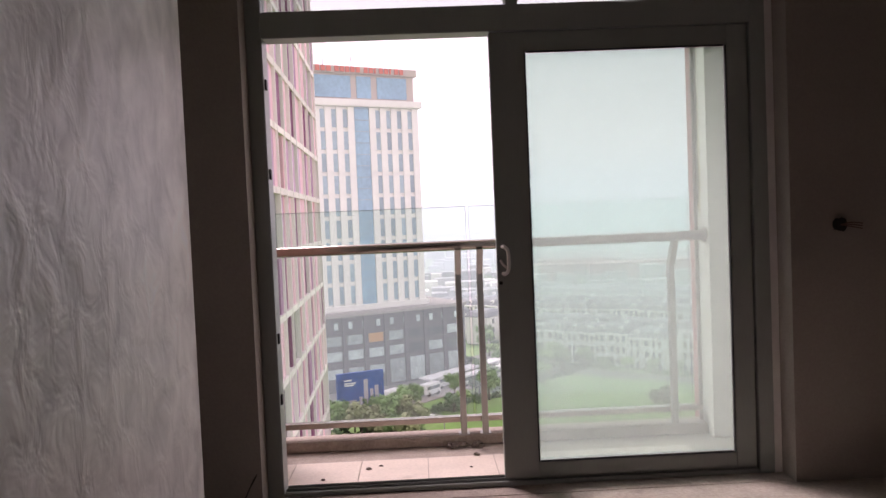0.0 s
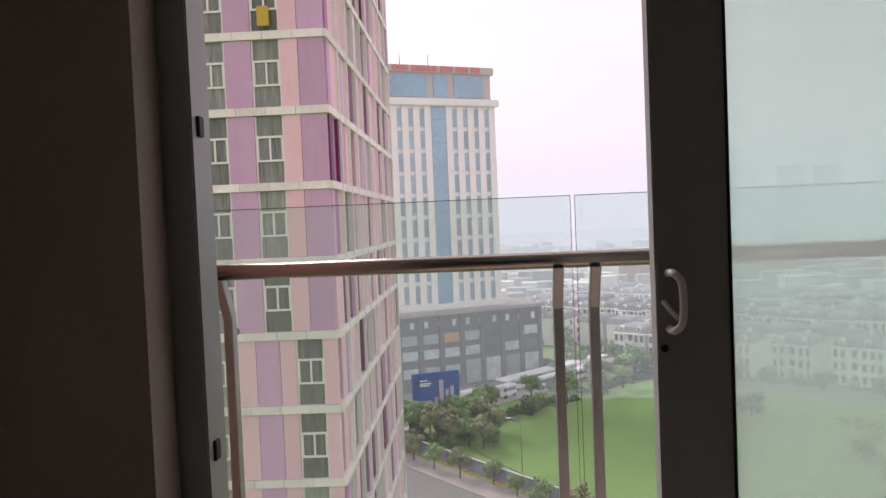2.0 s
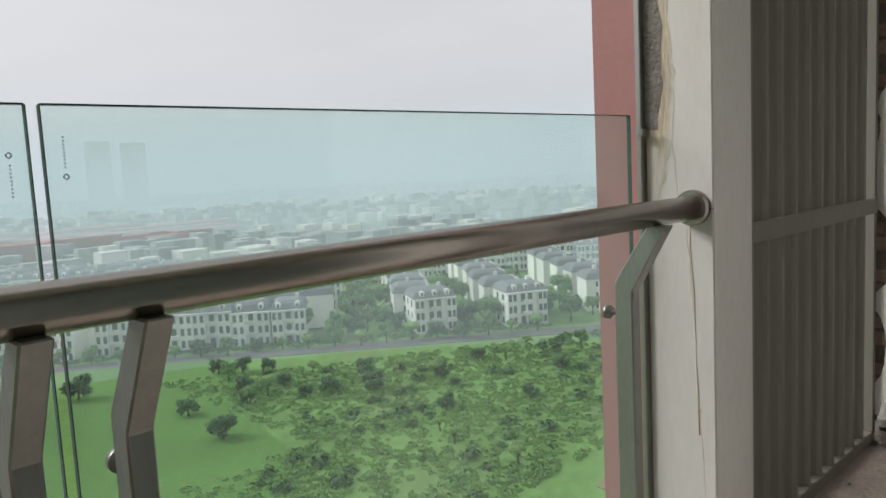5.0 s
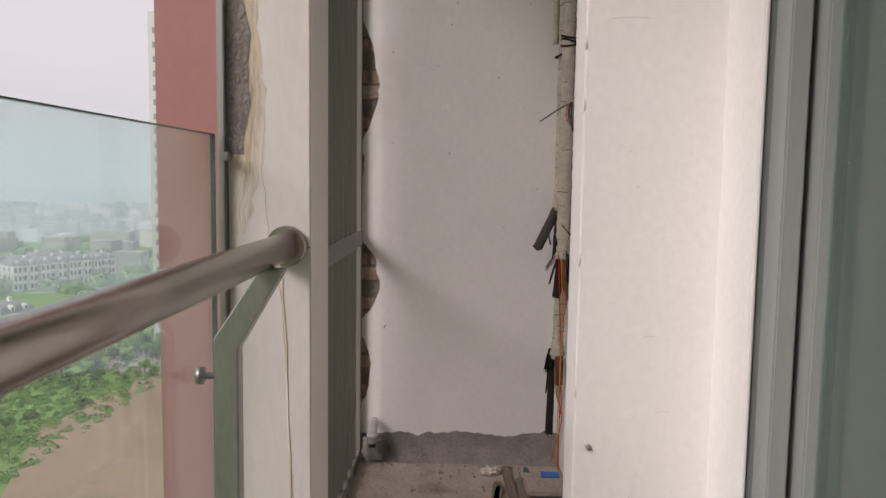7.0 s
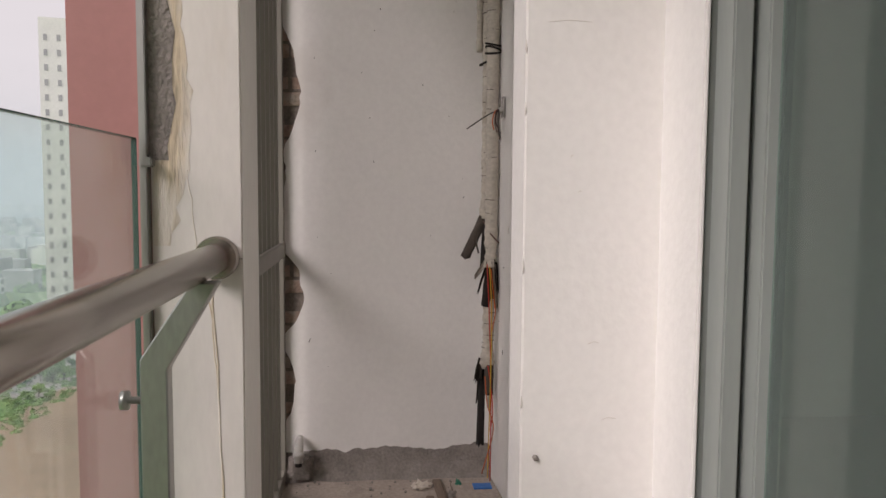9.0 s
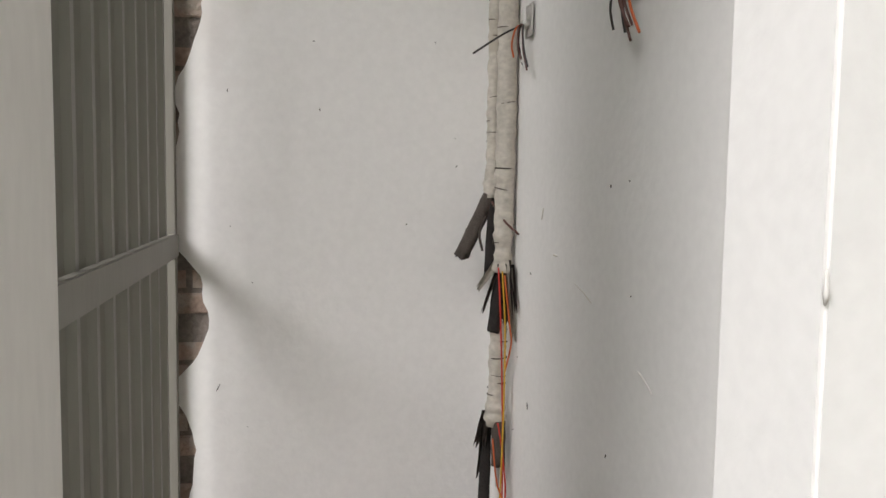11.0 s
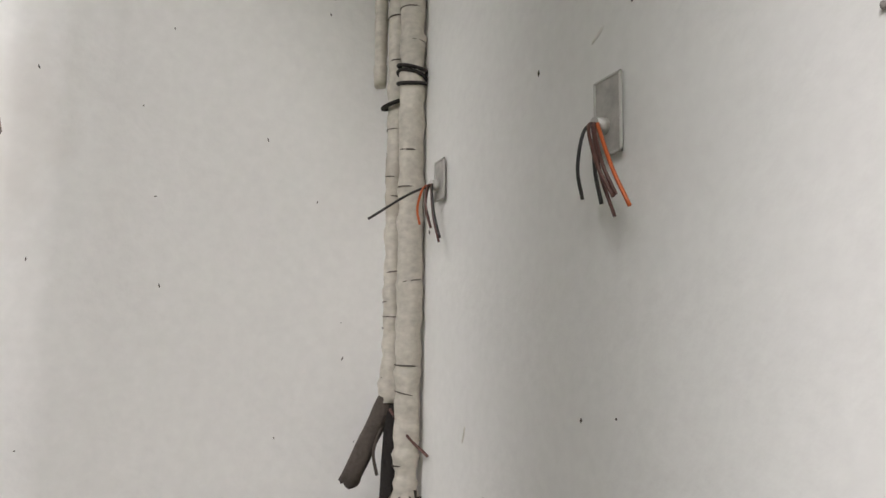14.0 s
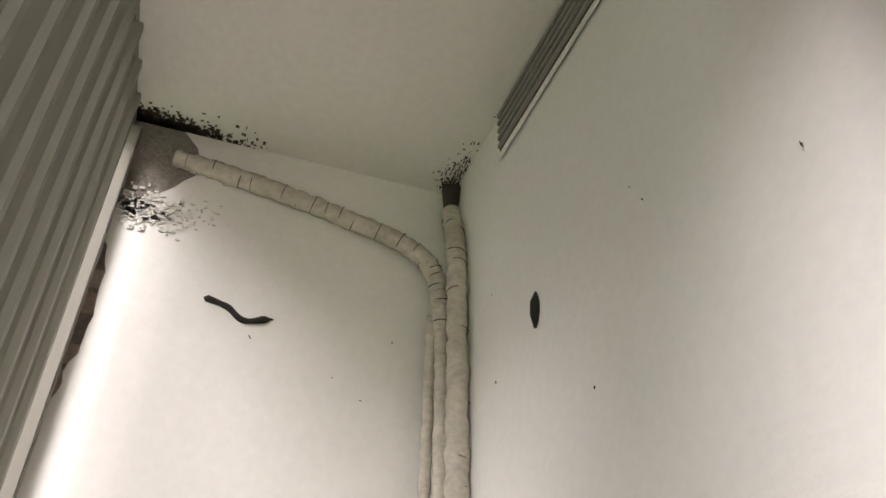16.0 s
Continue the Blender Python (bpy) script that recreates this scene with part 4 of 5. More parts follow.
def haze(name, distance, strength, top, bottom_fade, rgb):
    """A glowing sheet painting in haze, thickest low, thinning to nothing at its top."""
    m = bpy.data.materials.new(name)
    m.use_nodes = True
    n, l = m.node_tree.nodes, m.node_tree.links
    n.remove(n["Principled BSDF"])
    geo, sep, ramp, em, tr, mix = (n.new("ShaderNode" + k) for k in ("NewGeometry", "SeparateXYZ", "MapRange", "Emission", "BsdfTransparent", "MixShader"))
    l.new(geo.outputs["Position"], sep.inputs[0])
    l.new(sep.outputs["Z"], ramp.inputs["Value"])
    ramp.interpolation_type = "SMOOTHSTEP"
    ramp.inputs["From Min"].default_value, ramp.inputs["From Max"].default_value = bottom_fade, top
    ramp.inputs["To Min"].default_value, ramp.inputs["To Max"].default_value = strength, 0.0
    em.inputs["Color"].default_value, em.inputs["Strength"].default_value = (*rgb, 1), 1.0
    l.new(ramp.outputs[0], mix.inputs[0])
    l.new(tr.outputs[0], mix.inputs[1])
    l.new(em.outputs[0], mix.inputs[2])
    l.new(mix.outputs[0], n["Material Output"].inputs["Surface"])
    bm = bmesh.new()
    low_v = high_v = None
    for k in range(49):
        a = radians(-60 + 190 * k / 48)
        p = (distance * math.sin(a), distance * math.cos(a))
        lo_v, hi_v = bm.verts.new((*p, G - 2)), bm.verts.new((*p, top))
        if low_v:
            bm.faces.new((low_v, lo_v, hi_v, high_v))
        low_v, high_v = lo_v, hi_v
    ob = structure("backdrop_" + name, bm, m, "glowing sheet painting haze over the distance", "backdrop")
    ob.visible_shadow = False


# Each sheet's glow stands in for air haze thickening with distance.
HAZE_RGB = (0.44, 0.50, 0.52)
haze("lawn_haze_sheet", 177, 0.16, 75, 20, HAZE_RGB)
haze("near_haze_sheet", 300, 0.27, 60, -20, HAZE_RGB)
haze("middle_haze_sheet", 520, 0.52, 70, -10, HAZE_RGB)
haze("far_haze_sheet", 1000, 0.75, 95, 0, HAZE_RGB)
haze("horizon_haze_sheet", 2200, 0.97, 190, 20, (0.50, 0.545, 0.57))


def flat(name, pts, z, mat, label, category, thick=0.12):
    bm = bmesh.new()
    f = bm.faces.new([bm.verts.new((x, y, z - thick)) for x, y in pts])
    g = bmesh.ops.extrude_face_region(bm, geom=[f])
    bmesh.ops.translate(bm, verts=[v for v in g["geom"] if isinstance(v, bmesh.types.BMVert)], vec=(0, 0, thick))
    return structure(name, bm, mat, label, category)


flat("ground", [(-3500, -3500), (3500, -3500), (3500, 3500), (-3500, 3500)], G, FIELD, "rough green ground far below the balcony", "ground", 1.0)
flat("lawn", [(-6, 139), (12, 109), (46, 76), (62, 100), (70, 130), (88, 160), (56, 183), (40, 188), (24, 172), (8, 156)], G + 0.2, LAWN, "bright green open lawn", "lawn")
D, N = Vector((0.67, -0.74)), Vector((-0.74, -0.67))


def strip(name, start, way, length, near, far, z, mat, label, category):
    s, w = Vector(start), Vector(way).normalized()
    nrm = Vector((w.y, -w.x))
    pts = [s + nrm * near, s + w * length + nrm * near, s + w * length + nrm * far, s + nrm * far]
    return flat(name, [tuple(p) for p in pts], z, mat, label, category)


strip("pavement_fence", (-45, 168), D, 190, 0.6, 5.5, G + 0.25, PAVING, "grey pavement along the painted hoarding", "pavement")
strip("road_near", (-45, 168), D, 190, 5.5, 17, G + 0.12, ASPHALT, "pale asphalt street", "road")
strip("pavement_boulevard", (-34, 130), (0.68, 0.73), 150, -16, -3, G + 0.16, PAVING, "brown paved boulevard strip", "pavement")
strip("road_boulevard", (-34, 130), (0.68, 0.73), 170, -30, -17, G + 0.1, ASPHALT, "wide boulevard beside the hotel", "road")
strip("road_villas", (28, 208), (0.79, -0.61), 175, -4, 3, G + 0.14, ASPHALT, "narrow road before the villas", "road")
flat("bare_plot", [(75, 30), (160, 34), (170, 66), (120, 70), (80, 55)], G + 0.15, DIRT, "brown bare earth plot", "ground")
flat("pavement_plot", [(150, 60), (240, 50), (240, 75), (160, 80)], G + 0.12, PAVING, "pale paved yard by the tower", "pavement")

# painted hoarding along the lawn
hoarding = thing("hoarding", "painted hoarding with murals round the lawn", "hoarding", (-45, 168, G), math.atan2(D.y, D.x))
me = mesh_of("hoarding_panel", box((0, -0.06, 0.2), (5.9, 0.06, 2.6)), MURAL)
me2 = mesh_of("striped_base", box((0, -0.1, 0), (0.8, 0.1, 0.45)), YELLOW)
me3 = mesh_of("top_rail", box((0, -0.08, 2.6), (5.95, 0.08, 2.75)), VANWHITE)
for i in range(30):
    piece("panel", me, hoarding, (6 * i, 0, 0.2))
    piece("top_rail", me3, hoarding, (6 * i, 0, 0.2))
for i in range(100):
    piece("striped_base", me2, hoarding, (1.7 * i, -0.1, 0.2))


# ---- trees ----
def leafy(bm, centre, size, count, rnd, leaf=0.5):
    """Adds a clump of loose leaf faces, denser at its skin, with gaps."""
    for _ in range(count):
        d = Vector((rnd.gauss(0, 1), rnd.gauss(0, 1), rnd.gauss(0, 1))).normalized()
        p = Vector(centre) + Vector((d.x * size[0], d.y * size[1], d.z * size[2])) * rnd.uniform(0.45, 1.05)
        a, b = d.orthogonal().normalized(), None
        a.rotate(Matrix.Rotation(rnd.uniform(0, 6.28), 3, d))
        tilt = (d + Vector((rnd.uniform(-1, 1), rnd.uniform(-1, 1), rnd.uniform(-0.3, 1))) * 0.7).normalized()
        b = tilt.cross(a).normalized()
        s = leaf * rnd.uniform(0.6, 1.4)
        bm.faces.new([bm.verts.new(p + q) for q in (a * s, b * s * 0.6, -a * s, -b * s * 0.6)])


def tree(name, label, height, spread, mat, seed, at, low=0.58):
    rnd = random.Random(seed)
    ob = thing(name, label, "tree", at, 0, "trees below")
    bm = bmesh.new()
    rod(bm, [(0, 0, 0), (0.1, 0.05, height * 0.3), (0.0, 0.1, height * 0.62)], [0.28, 0.2, 0.1], 7)
    tips = []
    for k in range(7):
        a = k * 0.9 + rnd.uniform(-0.3, 0.3)
        tip = (spread * 0.62 * math.cos(a), spread * 0.62 * math.sin(a), height * rnd.uniform(low, 0.86))
        rod(bm, [(0.05, 0.05, height * rnd.uniform(0.3, 0.45)), (tip[0] * 0.5, tip[1] * 0.5, height * 0.55), tip], [0.1, 0.07, 0.03], 5)
        tips.append(tip)
    part("trunk", bm, BARK, ob)
    bm = bmesh.new()
    for t in tips + [(0, 0, height * 0.82)]:
        leafy(bm, t, (spread * 0.42, spread * 0.42, height * (0.2 if low > 0.5 else 0.3)), 110, rnd, spread * 0.11)
    part("crown", bm, mat, ob)
    return ob


rnd = random.Random(11)
kinds = [tree("tree", "leafy street tree with an uneven green crown", 7.5, 3.2, LEAF[0], 1, (-8, 148, G)),
         tree("tree", "dark green bushy tree on the grass", 4.6, 3.0, LEAF[1], 2, (51, 156, G), 0.32),
         tree("tree", "pale green young tree", 5.5, 2.4, LEAF[2], 3, (30, 185, G)),
         tree("tree", "thin brownish street tree", 8.0, 3.4, LEAF[3], 4, (-12, 141, G))]


def plant(k, x, y, s=1.0):
    copy_thing(kinds[k], pose(x, y, G, 0, 0, rnd.uniform(0, 360)) @ Matrix.Scale(s, 4)).scale = (s, s, s)


for i in range(26):
    p = Vector((-30, 134)) + Vector((0.68, 0.73)) * (4.2 * i + rnd.uniform(-1, 1)) + Vector((0.73, -0.68)) * rnd.choice((-0.5, 1.0, 7, 8, -9))
    plant(rnd.choice((0, 0, 2, 1)), p.x, p.y, rnd.uniform(0.7, 1.05))
for i in range(14):
    p = Vector((-40, 162)) + D * (6.5 * i) + N * rnd.uniform(0.5, 4)
    plant(rnd.choice((0, 3)), p.x, p.y, rnd.uniform(0.45, 0.7))
for i in range(16):
    plant(rnd.choice((0, 3, 1)), -12 + rnd.uniform(-6, 12), 142 + rnd.uniform(-6, 9), rnd.uniform(0.6, 1.0))
for i in range(30):
    plant(rnd.choice((0, 1, 2)), 12 + rnd.uniform(-8, 34), 214 + rnd.uniform(-10, 40), rnd.uniform(0.6, 1.0))
for x, y, s in ((60, 128, 0.7), (58, 112, 0.85), (78, 150, 0.7), (86, 143, 0.6), (82, 147, 0.7), (74, 132, 0.7), (96, 122, 0.75), (90, 112, 0.8), (84, 118, 0.7)):
    plant(1, x, y, s)
for i in range(24):
    p = Vector((30, 202)) + Vector((0.79, -0.61)) * (6.3 * i) + Vector((0.61, 0.79)) * rnd.uniform(4, 7)
    plant(rnd.choice((0, 2, 1)), p.x, p.y, rnd.uniform(0.55, 0.9))
for i in range(14):
    plant(rnd.choice((0, 1)), 118 + rnd.uniform(-10, 40), 165 + rnd.uniform(-20, 30), rnd.uniform(0.8, 1.2))


field_rnd = random.Random(77)
for i in range(70):
    d = field_rnd.uniform(0, 1)
    x = field_rnd.uniform(70, 190)
    y = max(66, min(185 - 0.55 * x, 66 + (120 - 0.55 * x) * d))
    plant(field_rnd.choice((0, 2, 2, 1)), x, y, field_rnd.uniform(0.35, 0.65))
for i in range(34):
    p = Vector((30, 208)) + Vector((0.79, -0.61)) * field_rnd.choice((field_rnd.uniform(98, 116), field_rnd.uniform(132, 140), field_rnd.uniform(155, 172))) + Vector((0.61, 0.79)) * field_rnd.uniform(5, 60)
    plant(field_rnd.choice((0, 1, 0)), p.x, p.y, field_rnd.uniform(0.7, 1.1))


def scrub(name, count, area, mat, seed, lo_s, hi_s):
    """Low bushes over an area, one mass of leaves."""
    r = random.Random(seed)
    verts, faces = [], []
    for _ in range(count):
        cx, cy = area(r)
        s = r.uniform(lo_s, hi_s)
        for _ in range(int(50 + 25 * s)):
            d = Vector((r.gauss(0, 1), r.gauss(0, 1), abs(r.gauss(0, 0.9)))).normalized()
            p = Vector((cx, cy, G)) + Vector((d.x * s, d.y * s, d.z * s * 0.8)) * r.uniform(0.5, 1.05)
            a = d.orthogonal().normalized() * s * 0.17 * r.uniform(0.6, 1.3)
            b = d.cross(a) * r.uniform(0.5, 1)
            k = len(verts)
            verts += [tuple(p + a), tuple(p + b), tuple(p - a + d * 0.1), tuple(p - b)]
            faces.append((k, k + 1, k + 2, k + 3))
    m = bpy.data.meshes.new(name)
    m.from_pydata(verts, [], faces)
    m.materials.append(mat)
    tagged(new(name, m), "low green bushes and weeds on the rough field", "bushes", kind="stuff")


def field(r):
    while True:
        x, y = r.uniform(35, 230), r.uniform(45, 165)
        if y < 190 - 0.55 * x and y > 100 - 0.75 * x and not (x < 66 and y > 98) and not (y < 62 and x > 72):
            return x, y


scrub("bushes_mid", 1500, field, LEAF[0], 3, 0.3, 1.3)
scrub("bushes_pale", 2200, field, LEAF[2], 4, 0.25, 1.1)
scrub("bushes_dark", 130, field, LEAF[1], 5, 0.6, 2.0)
scrub("bushes_boulevard", 150, lambda r: tuple(Vector((-26, 133)) + Vector((0.68, 0.73)) * r.uniform(0, 100) + Vector((0.73, -0.68)) * r.gauss(1.5, 1.6)), LEAF[1], 6, 0.8, 2.0)
scrub("bushes_villas", 160, lambda r: tuple(Vector((34, 206)) + Vector((0.79, -0.61)) * r.uniform(0, 150) + Vector((0.61, 0.79)) * r.uniform(3, 8)), LEAF[0], 7, 0.7, 1.7)


def far_wood(r):
    a, d = radians(r.uniform(-5, 112)), r.uniform(260, 1000)
    return d * math.sin(a), d * math.cos(a)


scrub("woods_far", 1100, far_wood, LEAF[0], 8, 3, 7)


# ---- the pink tower ----
FLOOR = 3.31
tower = thing("apartment_tower", "pink, lilac and plum panelled apartment tower with white bands", "tower", (-6.5, 32, 0), radians(1.8))
mats = {"pink": PINK, "lilac": LILAC, "purple": PURPLE, "dark": DARKPURPLE, "grey": GREYLOUV}
part("core", box((-34, 0.25, G), (-0.25, 26, 20)), BAND, tower)
upper = (("lilac", 1.13), ("pink", 0.80), ("win", 1.27), ("lilac", 1.20), ("win", 1.27), ("dark", 1.37), ("pink", 0.95), ("grey", 0.78), ("pink", 1.2), ("lilac", 1.2), ("win", 1.27), ("pink", 1.0))
lower = (("pink", 0.60), ("win", 1.25), ("pink", 0.72), ("lilac", 1.08), ("pink", 0.80), ("win", 1.25), ("pink", 1.10), ("pink", 1.19), ("grey", 0.78), ("lilac", 1.2), ("win", 1.27), ("pink", 1.0))
shared = {}


def panel_mesh(kind, w):
    key = (kind, w)
    if key not in shared:
        if kind == "grey":
            bm = box((0.012, 0.1, 0.36), (w - 0.012, 0.3, FLOOR - 0.01))
            for k in range(6):
                x = 0.03 + (w - 0.12) * k / 5
                slab(bm, (x, -0.06, 0.36), (x + 0.06, 0.1, FLOOR - 0.01))
            shared[key] = mesh_of("panel", bm, GREYLOUV)
            return shared[key]
        shared[key] = mesh_of("panel", box((0.012, -0.06, 0.36), (w - 0.012, 0.3, FLOOR - 0.01)), mats[kind])
    return shared[key]


def window_meshes(w):
    if ("win", w) not in shared:
        bm, h = bmesh.new(), FLOOR
        z0, z1, z2, z3 = 0.36, 1.32, 2.36, FLOOR - 0.01
        for lo, hi in (((0, z0), (0.06, z3)), ((w - 0.06, z0), (w, z3)), ((0.06, z1 - 0.04), (w - 0.06, z1 + 0.05)), ((0.06, z2 - 0.04), (w - 0.06, z2 + 0.06)), ((w / 2 - 0.04, z1 + 0.05), (w / 2 + 0.04, z2 - 0.04)), ((0.06, z1 + 0.05), (0.13, z2 - 0.04)), ((w - 0.13, z1 + 0.05), (w - 0.06, z2 - 0.04))):
            slab(bm, (lo[0], 0.0, lo[1]), (hi[0], 0.12, hi[1]))
        shared[("win", w)] = (mesh_of("window_pane", box((0.02, 0.08, 0.36), (w - 0.02, 0.3, FLOOR - 0.01)), CURTAIN), mesh_of("window_frame", bm, WHITEFRAME))
    return shared[("win", w)]


band_me = mesh_of("band", box((0.01, -0.14, 0), (1.32, 0.3, 0.35)), BAND)
for f in range(-6, 6):
    zb = -0.32 + FLOOR * f
    x = 0.0
    for kind, w in (upper if f >= -1 else lower):
        x -= w
        if kind == "win":
            pane_me, frame_me = window_meshes(w)
            p = piece("window", pane_me, tower, (x, 0, zb))
            piece("window_frame", frame_me, p, (0, 0, 0))
        else:
            piece("panel", panel_mesh(kind, w), tower, (x, 0, zb))
    for k in range(10):
        piece("band", band_me, tower, (-1.33 * (k + 1), 0, zb))
# the long side: panels and bands, as one mass
bm = bmesh.new()
r = random.Random(21)
side_cols = []
y = 0.25
while y < 26:
    w = r.choice((0.45, 0.7, 0.9, 1.2, 1.5))
    side_cols.append((y, min(w, 26 - y)))
    y += w
side_sets = {0: [], 1: [], 2: [], 3: [], 4: []}
for f in range(-12, 6):
    for y, w in side_cols:
        kind = r.choices((0, 1, 2, 3, 4), (7, 2, 2, 2.2, 2.5))[0]
        side_sets[kind].append((y, w, -0.32 + FLOOR * f, r.uniform(-0.03, 0.10)))
for kind, mat_k in ((0, PINK), (1, LILAC), (2, PURPLE), (3, DARKPURPLE), (4, CURTAIN)):
    bm = bmesh.new()
    for y, w, z, d in side_sets[kind]:
        slab(bm, (-0.3, y + 0.015, z + 0.36), (-0.02 + (d if kind != 4 else -0.08), y + w - 0.015, z + FLOOR))
    tagged(part("side_cladding", bm, mat_k, tower, ""), kind="stuff")
me = mesh_of("side_band", box((-0.3, -0.1, 0), (0.16, 26, 0.35)), BAND)
me2 = mesh_of("side_fin", box((-0.3, -0.06, G), (0.20, 0.06, 20)), WHITEFRAME)
for f in range(-12, 7):
    piece("side_band", me, tower, (0, 0, -0.32 + FLOOR * f))
for y in (2.6, 5.2, 7.8, 10.4, 13.0, 16.5, 20.0, 23.5, 25.9):
    piece("side_fin", me2, tower, (0, y, 0))
part("yellow_board", box((-2.8, -0.3, 10.15), (-2.3, -0.1, 11.0), 0.02), YELLOW, tower, "yellow box at a window")

# ---- hotel and podium ----
hotel = thing("hotel_tower", "pale high-rise hotel with blue glass strips and a red roof sign", "tower", (-28, 188, 0), math.atan2(15, 29.7))
W = 33.3
part("wall", box((0, 0.6, -21), (W, 22, 32)), HOTEL, hotel)
part("plinth", box((-0.6, -0.8, -22), (W + 0.6, 22.5, -20)), HOTEL, hotel)
part("cornice", box((-0.8, -0.9, 31.2), (W + 0.8, 22.8, 33), 0.2), HOTEL, hotel)
part("crown", box((0.6, 1.2, 33), (W - 0.6, 21, 41)), HOTEL_TAN, hotel, "tan crown storey")
part("crown_rim", box((-0.2, 0.6, 39.8), (W + 0.2, 21.4, 41.6)), HOTEL_TAN, hotel)
for x0, x1 in ((3.2, 14.5), (16.2, 20.2), (22.0, 30.5)):
    part("crown_window", box((x0, 0.9, 33.6), (x1, 1.3, 39.2)), HOTEL_BLUE, hotel, "blue crown glazing")
part("blue_strip", box((14.9, 0.2, -20), (18.9, 0.9, 31.1)), HOTEL_BLUE, hotel, "blue glass strip")
for k in range(18):
    part("strip_rib", box((14.9, 0.1, -19.5 + 2.95 * k), (18.9, 0.25, -19.3 + 2.95 * k)), HOTEL_GLASS, hotel)
pier_me = mesh_of("pilaster", box((0, 0, -20), (1.75, 0.7, 31.1)), HOTEL)
win_me = mesh_of("window", box((0, 0.35, 0), (1.45, 0.65, 4.6)), HOTEL_GLASS)
for k in range(5):
    for base in (0.6, 19.2):
        piece("pilaster", pier_me, hotel, (base + 3.1 * k - (0.0 if base < 5 else 0.2), 0, 0))
for k in range(4):
    for base in (2.4, 21.0):
        for j in range(9):
            piece("window", win_me, hotel, (base + 3.1 * k - (0.0 if base < 5 else 0.2), 0, -19.6 + 5.68 * j))
xs = 5.0
for k, w in enumerate((1.5, 1.5, 1.7, 0, 1.5, 1.6, 1.5, 1.5, 1.5, 0, 1.4, 1.5, 0.6, 1.4, 1.5, 0.6, 1.5, 1.5)):
    if w:
        part("sign_bar", box((xs, 0.2, 40.1), (xs + w * 0.72, 0.5, 41.5)), SIGNRED, hotel, "red roof sign lettering")
    xs += 1.45 if w else 0.8
part("sign_disc", rod(bmesh.new(), [(2.6, 0.2, 40.8), (2.6, 0.5, 40.8)], 1.0, 16), YELLOW, hotel)
for x in (9, 17):
    part("mast", rod(bmesh.new(), [(x, 6, 41.5), (x, 6, 45.5)], 0.09, 5), PODIUM, hotel)
podium = thing("hotel_podium", "charcoal six-storey podium with pale windows", "building", (-30, 181, 0), math.atan2(15, 29.7))
PW = 47
part("wall", box((0, 0, G), (PW, 30, -22.2)), PODIUM, podium)
part("roof_slab", box((-0.4, -0.4, -22.2), (PW + 0.4, 30.4, -21.4)), PAVING, podium)
pw = {}
for nm, w, h, mt in (("small", 1.0, 1.7, LITGLASS), ("wide", 4.0, 2.3, LITGLASS), ("amber", 4.0, 2.3, AMBER), ("tall", 4.2, 6.0, LITGLASS), ("dim", 4.0, 2.3, DARKGLASS)):
    pw[nm] = mesh_of("window", box((0, -0.12, 0), (w, 0.2, h)), mt)
for k in range(12):
    piece("window", pw["small"], podium, (2 + 3.8 * k, 0, -25.2))
rr = random.Random(9)
for k in range(8):
    for j, z in enumerate((-29.2, -33.0)):
        piece("window", pw[rr.choice(("wide", "wide", "wide", "dim", "dim", "wide", "amber"))], podium, (1.6 + 5.7 * k, 0, z))
    piece("window", pw["tall" if k > 3 else "wide"], podium, (1.6 + 5.7 * k, 0, -40.2 if k > 3 else -37.4))
fin_me = mesh_of("pier", box((0, -0.5, G), (0.9, 0.1, -22.2)), PODIUM)
for k in range(9):
    piece("pier", fin_me, podium, (0.2 + 5.7 * k, 0, 0))

board = thing("billboard", "blue advertising billboard on a single post", "billboard", (-12.6, 150, G), radians(22))
part("post", rod(bmesh.new(), [(0, 0, 0), (0, 0, 5)], 0.5, 12), PODIUM, board)
part("panel", box((-4.9, -0.4, 4.3), (4.9, 0.4, 12.2), 0.05), SIGNBLUE, board)
bm = bmesh.new()
for x, w, h in ((0.6, 0.9, 5.0), (1.9, 0.7, 3.0), (2.9, 0.8, 3.6), (-3.6, 2.6, 1.1), (-0.4, 0.7, 1.6)):
    slab(bm, (x, -0.45, 5.6), (x + w, -0.41, 5.6 + h))
part("picture_shapes", bm, SIGNPALE, board, "pale building shapes")
bm = bmesh.new()
for x, z, w in ((-3.4, 10.6, 1.6), (-3.4, 10.0, 2.4), (-3.4, 9.6, 2.0), (0.8, 4.6, 3.8)):
    slab(bm, (x, -0.45, z), (x + w, -0.41, z + 0.25))
part("text_bars", bm, VANWHITE, board, "white lines of small text")


